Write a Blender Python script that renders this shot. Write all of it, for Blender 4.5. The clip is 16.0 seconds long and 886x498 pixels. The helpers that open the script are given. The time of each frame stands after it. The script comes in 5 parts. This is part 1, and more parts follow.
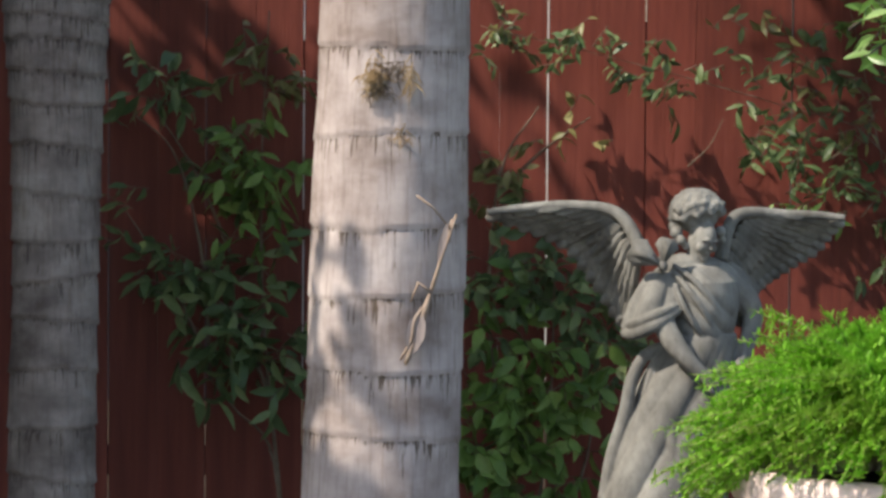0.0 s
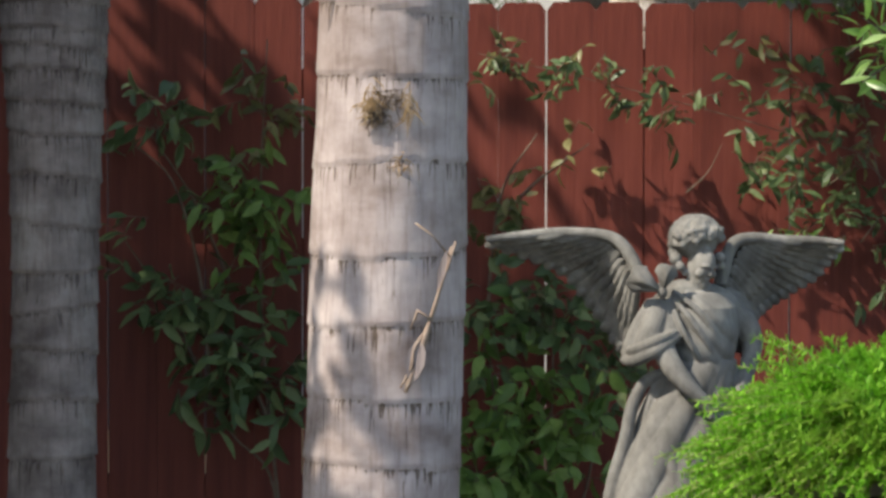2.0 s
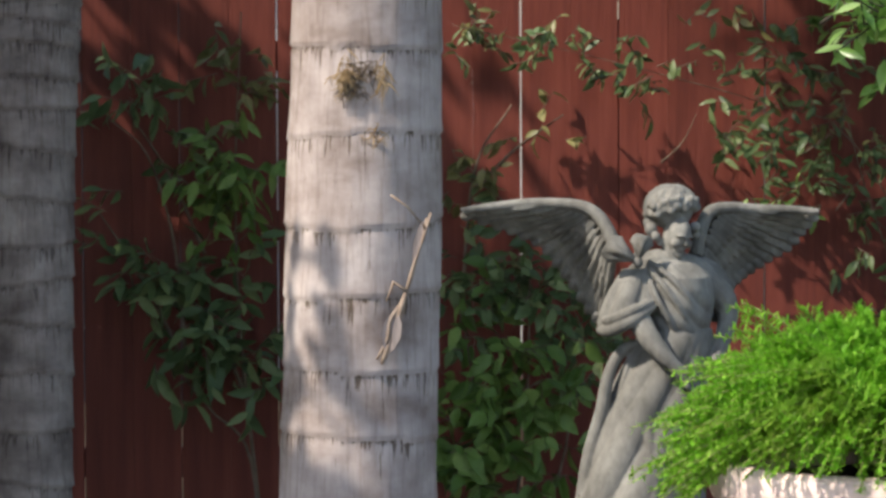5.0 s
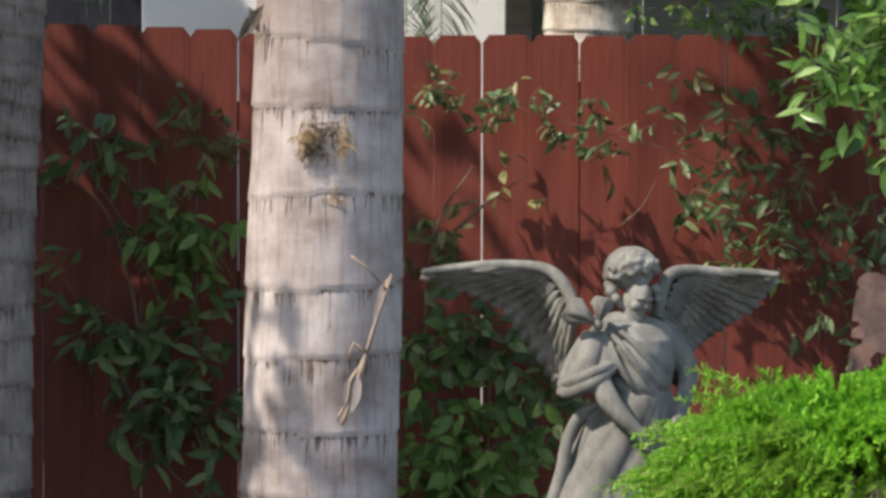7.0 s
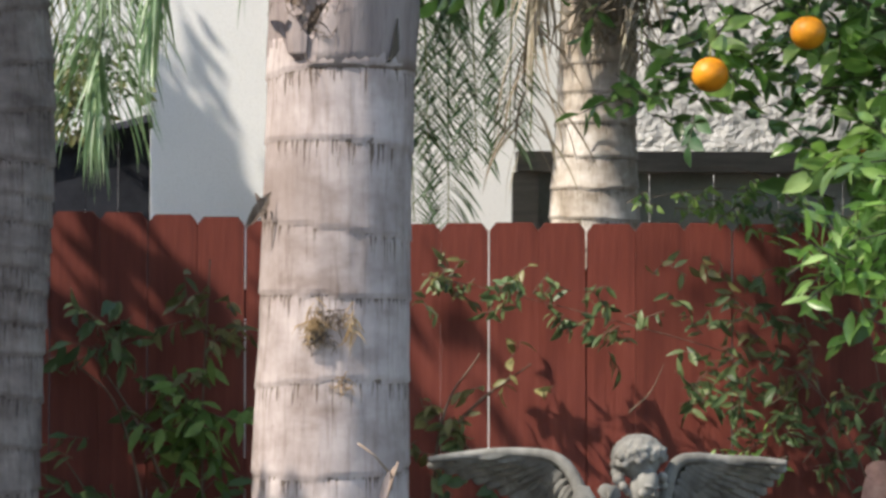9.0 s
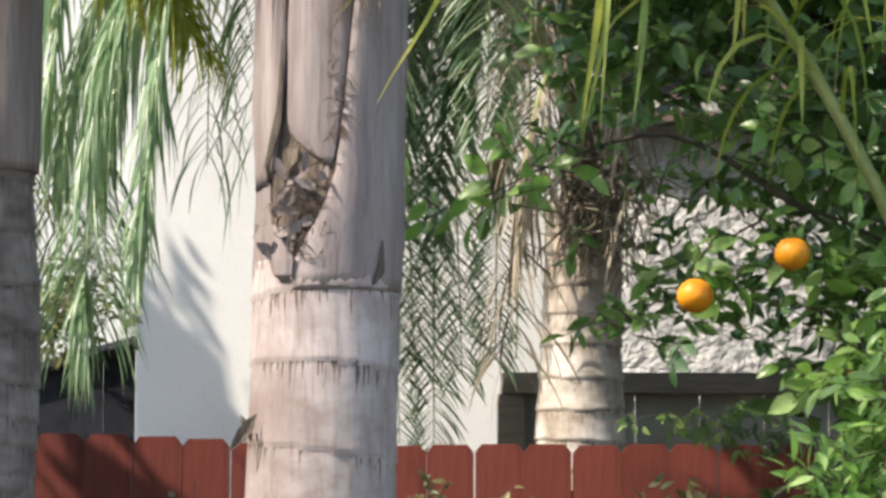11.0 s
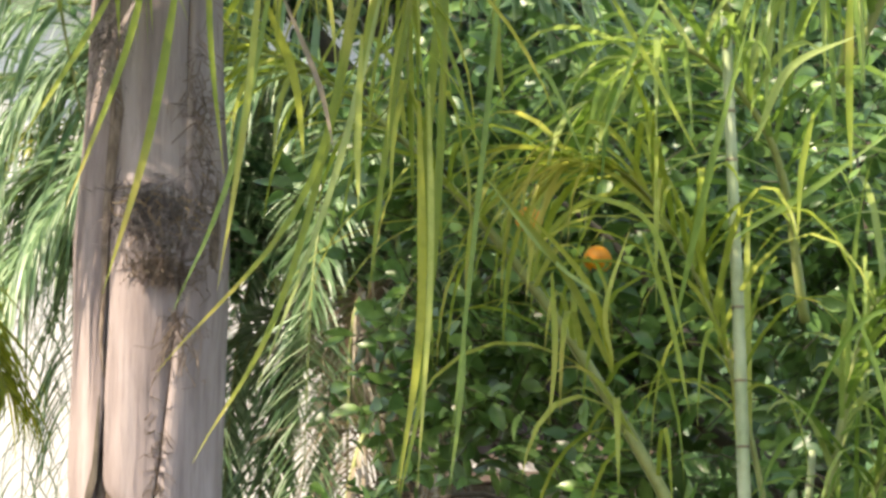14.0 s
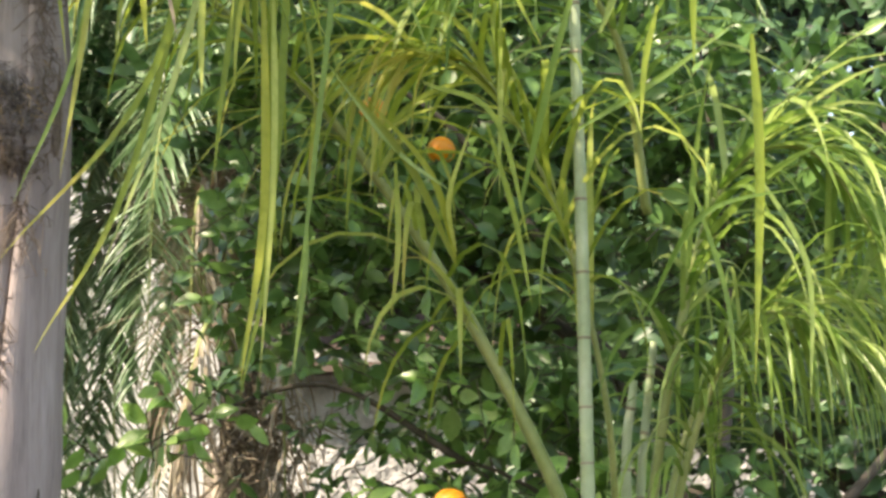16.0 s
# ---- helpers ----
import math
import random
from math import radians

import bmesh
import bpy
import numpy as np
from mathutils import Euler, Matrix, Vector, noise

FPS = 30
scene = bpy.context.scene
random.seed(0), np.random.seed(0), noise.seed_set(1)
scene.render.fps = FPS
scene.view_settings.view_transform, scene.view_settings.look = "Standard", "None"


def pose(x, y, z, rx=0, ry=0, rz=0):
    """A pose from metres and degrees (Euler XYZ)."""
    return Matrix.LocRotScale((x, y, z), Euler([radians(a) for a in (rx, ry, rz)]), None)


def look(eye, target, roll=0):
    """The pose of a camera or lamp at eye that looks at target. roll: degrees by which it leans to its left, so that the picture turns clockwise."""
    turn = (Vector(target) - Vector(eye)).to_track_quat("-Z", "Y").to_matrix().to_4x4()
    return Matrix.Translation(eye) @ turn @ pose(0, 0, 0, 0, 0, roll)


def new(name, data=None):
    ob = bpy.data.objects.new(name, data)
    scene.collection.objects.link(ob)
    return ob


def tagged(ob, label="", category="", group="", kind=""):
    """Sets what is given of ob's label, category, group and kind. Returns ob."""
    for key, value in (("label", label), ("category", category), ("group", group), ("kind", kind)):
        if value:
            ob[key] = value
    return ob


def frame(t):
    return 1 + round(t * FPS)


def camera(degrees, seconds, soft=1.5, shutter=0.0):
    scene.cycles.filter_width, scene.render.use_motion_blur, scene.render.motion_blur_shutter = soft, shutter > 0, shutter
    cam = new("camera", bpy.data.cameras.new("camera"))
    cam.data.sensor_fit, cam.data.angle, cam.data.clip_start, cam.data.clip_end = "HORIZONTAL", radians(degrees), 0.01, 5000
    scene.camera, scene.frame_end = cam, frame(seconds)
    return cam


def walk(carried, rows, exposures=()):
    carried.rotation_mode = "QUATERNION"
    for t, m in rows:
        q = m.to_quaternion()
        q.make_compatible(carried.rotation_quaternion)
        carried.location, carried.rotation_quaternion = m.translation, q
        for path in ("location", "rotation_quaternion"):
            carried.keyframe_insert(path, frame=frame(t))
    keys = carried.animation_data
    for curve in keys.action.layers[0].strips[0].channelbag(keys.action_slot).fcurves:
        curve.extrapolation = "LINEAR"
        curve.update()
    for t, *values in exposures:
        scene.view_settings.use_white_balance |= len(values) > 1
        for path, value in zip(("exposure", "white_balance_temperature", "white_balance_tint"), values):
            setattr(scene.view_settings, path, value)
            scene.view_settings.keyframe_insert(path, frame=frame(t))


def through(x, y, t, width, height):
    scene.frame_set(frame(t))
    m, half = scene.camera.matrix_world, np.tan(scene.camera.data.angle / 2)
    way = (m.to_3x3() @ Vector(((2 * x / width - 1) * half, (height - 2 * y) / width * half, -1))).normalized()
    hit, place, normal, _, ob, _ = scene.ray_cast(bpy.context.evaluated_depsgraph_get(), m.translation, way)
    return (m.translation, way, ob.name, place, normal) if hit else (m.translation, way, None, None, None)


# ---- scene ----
cam = camera(16.0, 16.0, soft=3.1)
EYE = (0.0, 0.0, 1.5)
# seconds, yaw, pitch, roll of the hand-held long lens
TURNS = [
    (0, 0.043, -2.919, -0.462),
    (0.5, -0.265, -2.905, -0.072),
    (1, -0.142, -2.650, 0.029),
    (1.5, 0.000, -2.432, 0.036),
    (2, 0.014, -2.417, -0.111),
    (2.5, 0.114, -2.567, 0.085),
    (3, 0.264, -2.672, 0.046),
    (3.5, 0.137, -2.782, 0.222),
    (4, -0.285, -2.864, 0.304),
    (4.2, -0.358, -2.958, 0.277),
    (6.3, -0.577, -2.590, 0.254),
    (6.5, -0.788, -2.401, 0.078),
    (7, -1.153, -1.822, -0.068),
    (7.5, -1.251, -0.903, -0.000),
    (8, -1.216, -0.120, -0.043),
    (8.2, -1.185, 0.258, -0.076),
    (10.3, -0.867, 3.893, -0.075),
    (10.5, -0.937, 4.381, -0.120),
    (11, -1.288, 5.607, -0.029),
    (11.5, -1.645, 6.720, -0.040),
    (12, -2.294, 8.229, -0.268),
    (12.5, -2.865, 9.462, -0.145),
    (12.7, -3.116, 9.962, -0.000),
    (13, -3.558, 10.702, -0.160),
    (13.5, -4.111, 11.492, -0.169),
    (14, -4.631, 12.128, 0.030),
    (14.5, -5.269, 12.746, 0.181),
    (15, -6.137, 12.356, 0.379),
    (15.5, -7.277, 11.147, 0.348),
    (16, -7.484, 10.129, 0.262),
]
walk(cam, [(t, pose(*EYE, 90 + p, r, w)) for t, w, p, r in TURNS],
     exposures=[(0.0, 0.94, 7300, 10), (7.0, 1.0, 7200, 10), (8.2, 1.04, 7100, 10), (10.3, 1.22, 7200, 11), (12.0, 1.57, 7700, 12), (12.8, 1.80, 8100, 13), (16.0, 1.92, 8300, 12)])

# ---------------------------------------------------------------- light
SUN_TO = Vector((-0.62, -0.31, 0.76)).normalized()
world = bpy.data.worlds.new("sky")
scene.world = world
world.use_nodes = True
wn = world.node_tree.nodes
sky = wn.new("ShaderNodeTexSky")
sky.sky_type = 'NISHITA'
sky.sun_disc = False
sky.sun_elevation = math.asin(SUN_TO.z)
sky.sun_rotation = math.atan2(SUN_TO.x, SUN_TO.y)
wn["Background"].inputs["Strength"].default_value = 0.15
world.node_tree.links.new(sky.outputs[0], wn["Background"].inputs["Color"])
sun_data = bpy.data.lights.new("sun", 'SUN')
sun_data.energy, sun_data.angle, sun_data.color = 3.2, radians(0.6), (1.0, 0.95, 0.88)
sun = new("sun", sun_data)
sun.matrix_world = look(SUN_TO * 40, (0, 0, 0))

# ---------------------------------------------------------------- mesh helpers
rng = random.Random(7)


class Shape:
    """Gathers vertices and faces, then becomes one mesh."""

    def __init__(self):
        self.v, self.f, self.extra = [], [], []

    def tube(self, pts, radii, sides=8, cap=True):
        pts = [Vector(p) for p in pts]
        start = len(self.v)
        for i, p in enumerate(pts):
            d = (pts[min(i + 1, len(pts) - 1)] - pts[max(i - 1, 0)]).normalized()
            a = d.cross(Vector((0.31, 0.9, 0.17))).normalized()
            b = d.cross(a)
            r = radii[i] if isinstance(radii, (list, tuple)) else radii
            for k in range(sides):
                w = 2 * math.pi * k / sides
                self.v.append(p + (a * math.cos(w) + b * math.sin(w)) * r)
        for i in range(len(pts) - 1):
            for k in range(sides):
                q, n = start + i * sides, (k + 1) % sides
                self.f.append((q + k, q + n, q + sides + n, q + sides + k))
        if cap:
            self.f.append(tuple(start + k for k in range(sides))[::-1])
            e = start + (len(pts) - 1) * sides
            self.f.append(tuple(e + k for k in range(sides)))

    def ball(self, c, r, rot=None, seg=14, rings=9):
        c, start = Vector(c), len(self.v)
        r = Vector(r) if not isinstance(r, (int, float)) else Vector((r, r, r))
        for i in range(rings + 1):
            t = math.pi * i / rings
            for k in range(seg):
                w = 2 * math.pi * k / seg
                p = Vector((math.sin(t) * math.cos(w) * r.x, math.sin(t) * math.sin(w) * r.y, math.cos(t) * r.z))
                self.v.append(c + (rot @ p if rot else p))
        for i in range(rings):
            for k in range(seg):
                q, n = start + i * seg, (k + 1) % seg
                self.f.append((q + k, q + seg + k, q + seg + n, q + n))

    def ribbon(self, p, d, length, width, droop=0.6, steps=6, side=None, twist=0.0):
        """A long narrow leaflet from p, that sets out along d and sinks under its weight."""
        p, d = Vector(p), Vector(d).normalized()
        side = (side or d.cross(Vector((0, 0, 1)))).normalized()
        start = len(self.v)
        step = length / steps
        for i in range(steps + 1):
            s = i / steps
            w = width * 0.5 * (0.35 + 0.65 * math.sin(math.pi * min(1, 0.25 + s * 0.75))) * (1 - s ** 5)
            t = side.copy()
            t.rotate(Matrix.Rotation(twist * s, 3, d))
            fold = t.cross(d) * w * 0.35
            self.v += [p - t * w + fold, p.copy(), p + t * w + fold]
            p = p + d * step
            d = (d + Vector((0, 0, -1)) * droop * (0.5 + s) * 2.2 / steps).normalized()
            side = (side - d * side.dot(d))
            side = side.normalized() if side.length > 1e-4 else Vector((1, 0, 0))
        for i in range(steps):
            q = start + 3 * i
            self.f += [(q, q + 1, q + 4, q + 3), (q + 1, q + 2, q + 5, q + 4)]

    def leaf(self, p, d, length, width, up=None, bend=0.25):
        p, d = Vector(p), Vector(d).normalized()
        up = Vector(up or (rng.uniform(-1, 1), rng.uniform(-1, 0.3), rng.uniform(-0.2, 1)))
        t = d.cross(up)
        t = t.normalized() if t.length > 1e-3 else Vector((1, 0, 0))
        n = t.cross(d)
        q = len(self.v)
        rows = ((0.0, 0.04), (0.28, 0.42), (0.55, 0.5), (0.8, 0.3), (1.0, 0.01))
        for s, w in rows:
            c = p + d * length * s - n * bend * length * s * s
            lift = n * width * w * 0.35
            self.v += [c - t * width * w + lift, c, c + t * width * w + lift]
        for i in range(len(rows) - 1):
            a = q + 3 * i
            self.f += [(a, a + 1, a + 4, a + 3), (a + 1, a + 2, a + 5, a + 4)]

    def box(self, lo, hi):
        q = len(self.v)
        (x0, y0, z0), (x1, y1, z1) = lo, hi
        self.v += [Vector(c) for c in ((x0, y0, z0), (x1, y0, z0), (x1, y1, z0), (x0, y1, z0),
                                       (x0, y0, z1), (x1, y0, z1), (x1, y1, z1), (x0, y1, z1))]
        self.f += [tuple(q + i for i in f) for f in ((0, 3, 2, 1), (4, 5, 6, 7), (0, 1, 5, 4), (1, 2, 6, 5), (2, 3, 7, 6), (3, 0, 4, 7))]

    def mesh(self, name, mat, smooth=True):
        me = bpy.data.meshes.new(name)
        me.from_pydata([tuple(p) for p in self.v], [], self.f)
        me.polygons.foreach_set("use_smooth", [smooth] * len(me.polygons))
        me.materials.append(mat)
        me.update()
        return me


def part(name, shape, mat, parent=None, label="", smooth=True):
    ob = new(name, shape.mesh(name, mat, smooth) if isinstance(shape, Shape) else shape)
    if parent:
        ob.parent = parent
    if label:
        tagged(ob, label)
    return ob


def thing(name, label, category, group="", kind=""):
    return tagged(new(name), label, category, group, kind)


def curve_points(ctrl, n):
    """Points along a smooth line through ctrl (Catmull-Rom)."""
    c = [Vector(p) for p in ctrl]
    c = [c[0] * 2 - c[1]] + c + [c[-1] * 2 - c[-2]]
    out = []
    segs = len(c) - 3
    for i in range(n + 1):
        s = min(i / n * segs, segs - 1e-6)
        k, u = int(s), s - int(s)
        a, b, d, e = c[k:k + 4]
        out.append(0.5 * (2 * b + (d - a) * u + (2 * a - 5 * b + 4 * d - e) * u * u + (3 * b - a - 3 * d + e) * u ** 3))
    return out


# ---------------------------------------------------------------- materials
def material(name, rough=0.7, spec=0.3):
    m = bpy.data.materials.new(name)
    m.use_nodes = True
    n, l = m.node_tree.nodes, m.node_tree.links
    b = n["Principled BSDF"]
    b.inputs["Roughness"].default_value = rough
    b.inputs["Specular IOR Level"].default_value = spec
    return m, n, l, b


def ramp(n, l, src, stops):
    r = n.new("ShaderNodeValToRGB")
    e = r.color_ramp.elements
    e[0].position, e[0].color = stops[0][0], (*stops[0][1], 1)
    e[1].position, e[1].color = stops[-1][0], (*stops[-1][1], 1)
    for pos, col in stops[1:-1]:
        x = e.new(pos)
        x.color = (*col, 1)
    l.new(src, r.inputs[0])
    return r.outputs[0]


def noise_tex(n, l, scale, detail=5, stretch=(1, 1, 1), rough=0.6):
    tc, mp, nz = n.new("ShaderNodeTexCoord"), n.new("ShaderNodeMapping"), n.new("ShaderNodeTexNoise")
    mp.inputs["Scale"].default_value = stretch
    nz.inputs["Scale"].default_value, nz.inputs["Detail"].default_value = scale, detail
    nz.inputs["Roughness"].default_value = rough
    l.new(tc.outputs["Object"], mp.inputs[0])
    l.new(mp.outputs[0], nz.inputs["Vector"])
    return nz.outputs[0]


def mix(n, l, a, b, fac, how='MIX'):
    x = n.new("ShaderNodeMix")
    x.data_type, x.blend_type = 'RGBA', how
    for sock, val in ((x.inputs[6], a), (x.inputs[7], b), (x.inputs[0], fac)):
        if isinstance(val, (int, float)):
            sock.default_value = val
        elif isinstance(val, tuple):
            sock.default_value = (*val, 1)
        else:
            l.new(val, sock)
    return x.outputs[2]


def calc(n, l, how, a, b=0.0, c=None):
    x = n.new("ShaderNodeMath")
    x.operation = how
    for sock, val in zip(x.inputs, (a, b, c)):
        if val is None:
            continue
        if isinstance(val, (int, float)):
            sock.default_value = val
        else:
            l.new(val, sock)
    return x.outputs[0]


def bump(n, l, b, height, strength=0.3, dist=0.01):
    x = n.new("ShaderNodeBump")
    x.inputs["Strength"].default_value, x.inputs["Distance"].default_value = strength, dist
    l.new(height, x.inputs["Height"])
    l.new(x.outputs[0], b.inputs["Normal"])


def foliage(name, dark, mid, light, through=0.35, rough=0.42, spec=0.45, tip=None):
    """Leaves: colour by leaf, blotches within each, light shining through."""
    m, n, l, b = material(name, rough, spec)
    g = n.new("ShaderNodeNewGeometry")
    o = n.new("ShaderNodeObjectInfo")
    pick = calc(n, l, 'FRACT', calc(n, l, 'ADD', g.outputs["Random Per Island"], o.outputs["Random"]))
    col = ramp(n, l, pick, [(0.0, dark), (0.55, mid), (1.0, light)])
    blot = noise_tex(n, l, 38, 4)
    col = mix(n, l, col, mix(n, l, col, (0.78, 0.82, 0.72), 1.0, 'MULTIPLY'), ramp(n, l, blot, [(0.45, (0, 0, 0)), (0.7, (1, 1, 1))]))
    if tip:
        big = noise_tex(n, l, 2.3, 3)
        col = mix(n, l, col, tip, ramp(n, l, big, [(0.52, (0, 0, 0)), (0.68, (0.8, 0.8, 0.8))]))
    l.new(col, b.inputs["Base Color"])
    bump(n, l, b, noise_tex(n, l, 120, 3), 0.15, 0.004)
    tr, ms = n.new("ShaderNodeBsdfTranslucent"), n.new("ShaderNodeMixShader")
    l.new(col, tr.inputs["Color"])
    ms.inputs[0].default_value = through
    l.new(b.outputs[0], ms.inputs[1])
    l.new(tr.outputs[0], ms.inputs[2])
    l.new(ms.outputs[0], n["Material Output"].inputs["Surface"])
    return m


def plain(name, stops, scale=8, stretch=(1, 1, 1), rough=0.75, spec=0.25, fine=70, relief=0.35, dist=0.006, tint=0.0):
    """A surface with two scales of variation and relief."""
    m, n, l, b = material(name, rough, spec)
    col = ramp(n, l, noise_tex(n, l, scale, 6, stretch), stops)
    grain = noise_tex(n, l, fine, 4, stretch)
    col = mix(n, l, col, (0.42, 0.40, 0.38), ramp(n, l, grain, [(0.5, (0, 0, 0)), (0.85, (0.55, 0.55, 0.55))]), 'MULTIPLY')
    if tint:
        o = n.new("ShaderNodeObjectInfo")
        k = calc(n, l, 'MULTIPLY_ADD', o.outputs["Random"], tint, 1 - tint / 2)
        c = n.new("ShaderNodeCombineColor")
        for i in range(3):
            l.new(k, c.inputs[i])
        col = mix(n, l, col, c.outputs[0], 1.0, 'MULTIPLY')
    l.new(col, b.inputs["Base Color"])
    bump(n, l, b, grain, relief, dist)
    return m


def bark_material(name, pale, mid, dark, crack, torn=0.85):
    """Ringed palm bark: pale weathered bands, frayed vertical cracks hanging below each ring."""
    m, n, l, b = material(name, 0.85, 0.15)
    col = ramp(n, l, noise_tex(n, l, 5, 5, (1, 1, 1.6)), [(0.32, dark), (0.5, mid), (0.66, pale)])
    streak = noise_tex(n, l, 1.0, 5, (75, 75, 7), 0.65)
    col = mix(n, l, col, (0.62, 0.58, 0.55), ramp(n, l, streak, [(0.48, (0, 0, 0)), (0.72, (0.8, 0.8, 0.8))]), 'MULTIPLY')
    at = n.new("ShaderNodeAttribute")
    at.attribute_name = "below"
    near = ramp(n, l, at.outputs["Fac"], [(0.0, (1, 1, 1)), (0.012, (0.75, 0.75, 0.75)), (0.05, (0.35, 0.35, 0.35)), (0.11, (0, 0, 0))])
    fine = noise_tex(n, l, 1.0, 4, (150, 150, 9), 0.6)
    cut = calc(n, l, 'ADD', fine, calc(n, l, 'MULTIPLY', near, calc(n, l, 'MULTIPLY', noise_tex(n, l, 9, 2), 0.42)))
    fray = ramp(n, l, cut, [(0.69, (0, 0, 0)), (0.76, (1, 1, 1))])
    stain = ramp(n, l, noise_tex(n, l, 3.2, 5, (1, 1, 0.8), 0.7), [(0.50, (0, 0, 0)), (0.68, (0.75, 0.75, 0.75))])
    col = mix(n, l, col, dark, stain)
    col = mix(n, l, col, crack, calc(n, l, 'MULTIPLY', fray, torn))
    l.new(col, b.inputs["Base Color"])
    h = calc(n, l, 'SUBTRACT', calc(n, l, 'MULTIPLY', streak, 0.5), fray)
    bump(n, l, b, h, 0.5, 0.006)
    return m


M_BARK = bark_material("palm_bark_pale", (0.52, 0.455, 0.445), (0.415, 0.355, 0.345), (0.25, 0.20, 0.185), (0.09, 0.065, 0.045))
# Darker bark copy: the left palm's shade in its colour; also grey old bark.
M_BARK_GREY_SHADED = bark_material("palm_bark_grey_and_shaded", (0.36, 0.32, 0.305), (0.25, 0.215, 0.205), (0.12, 0.10, 0.095), (0.04, 0.03, 0.025), 0.6)
# Paler bark copy for the back palm, with its sunlight mixed into the colour.
M_BARK_BACK = bark_material("palm_bark_sunlit_copy", (0.70, 0.66, 0.62), (0.52, 0.46, 0.40), (0.30, 0.25, 0.20), (0.12, 0.09, 0.06))
M_SHEATH = plain("leaf_sheath", [(0.30, (0.165, 0.13, 0.125)), (0.5, (0.265, 0.22, 0.213)), (0.72, (0.375, 0.325, 0.318))], 3.5, (5, 5, 0.5), 0.7, 0.2, 22, 0.5)
M_FIBRE = plain("palm_fibre", [(0.3, (0.075, 0.055, 0.045)), (0.55, (0.23, 0.18, 0.145)), (0.78, (0.40, 0.33, 0.27))], 12, (6, 6, 1.2), 0.9, 0.1, 40, 1.0, 0.012)
M_STRAW = plain("dry_straw", [(0.3, (0.25, 0.16, 0.08)), (0.7, (0.48, 0.35, 0.21))], 30, (1, 1, 1), 0.85, 0.15)
M_TWIG = plain("dry_flower_stalk", [(0.3, (0.22, 0.155, 0.12)), (0.7, (0.42, 0.33, 0.265))], 30, rough=0.85, spec=0.15)
M_FENCE = plain("stained_fence_board", [(0.3, (0.113, 0.025, 0.019)), (0.52, (0.172, 0.039, 0.028)), (0.75, (0.22, 0.057, 0.042))], 2.2, (14, 14, 0.8), 0.62, 0.3, 9, 0.45, 0.004, 0.35)
M_STONE = plain("weathered_grey_cast_stone", [(0.3, (0.10, 0.097, 0.09)), (0.5, (0.195, 0.19, 0.178)), (0.72, (0.33, 0.325, 0.305))], 9, (1, 1, 0.6), 0.9, 0.12, 60, 0.4, 0.004)
M_POT = plain("pink_terracotta_glaze", [(0.3, (0.66, 0.48, 0.45)), (0.7, (0.80, 0.63, 0.60))], 7, rough=0.55, fine=45, relief=0.08)
M_SOIL = plain("garden_soil", [(0.3, (0.035, 0.024, 0.017)), (0.6, (0.075, 0.052, 0.036)), (0.8, (0.13, 0.10, 0.07))], 6, rough=0.95, relief=0.9, dist=0.03)
M_STUCCO = plain("white_stucco", [(0.3, (0.72, 0.73, 0.73)), (0.7, (0.81, 0.81, 0.805))], 1.6, rough=0.9, spec=0.1, fine=110, relief=0.25, dist=0.004)
M_ROUGH = plain("rough_white_render", [(0.3, (0.44, 0.45, 0.46)), (0.55, (0.59, 0.59, 0.59)), (0.8, (0.71, 0.71, 0.70))], 5, rough=0.9, spec=0.1, fine=11, relief=1.0, dist=0.06)
M_GREYWOOD = plain("weathered_grey_board", [(0.3, (0.17, 0.155, 0.14)), (0.7, (0.30, 0.275, 0.25))], 3, (1, 12, 12), 0.8, 0.2, 30, tint=0.25)
M_GREYPANEL = plain("grey_green_panel", [(0.3, (0.20, 0.22, 0.20)), (0.7, (0.30, 0.32, 0.30))], 3, rough=0.7)
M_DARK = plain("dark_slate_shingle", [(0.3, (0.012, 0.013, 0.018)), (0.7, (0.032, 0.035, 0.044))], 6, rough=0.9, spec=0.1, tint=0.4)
M_STEM = plain("brown_woody_stem", [(0.3, (0.10, 0.07, 0.05)), (0.7, (0.22, 0.17, 0.13))], 20, rough=0.85)
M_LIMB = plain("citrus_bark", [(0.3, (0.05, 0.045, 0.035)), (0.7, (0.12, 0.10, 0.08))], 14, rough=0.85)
M_RACHIS = plain("green_leaf_stalk", [(0.3, (0.17, 0.22, 0.06)), (0.7, (0.30, 0.33, 0.12))], 9, (1, 1, 1), 0.45, 0.4, 40, 0.1)
M_CANE = plain("ringed_green_cane", [(0.3, (0.24, 0.31, 0.15)), (0.6, (0.37, 0.43, 0.26)), (0.78, (0.54, 0.57, 0.42))], 7, (1, 1, 1), 0.5, 0.4, 30, 0.1)
M_CANE_RING = plain("cane_ring_scar", [(0.3, (0.16, 0.13, 0.08)), (0.7, (0.36, 0.32, 0.22))], 20, rough=0.8)
M_SHRUB = foliage("shrub_leaf", (0.065, 0.115, 0.050), (0.12, 0.19, 0.08), (0.24, 0.31, 0.14), 0.35)
M_SHRUB_PALE = foliage("young_shrub_leaf", (0.09, 0.11, 0.04), (0.19, 0.19, 0.075), (0.28, 0.26, 0.11), 0.35)
# Light green leaf; on the leafy shrub its brightness replaces missing sunlight.
M_SHRUB_BRIGHT = foliage("bright_and_lit_shrub_leaf", (0.08, 0.16, 0.04), (0.16, 0.28, 0.065), (0.27, 0.40, 0.12), 0.4)
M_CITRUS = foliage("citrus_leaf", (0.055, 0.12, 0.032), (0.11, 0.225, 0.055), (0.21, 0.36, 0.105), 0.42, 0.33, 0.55)
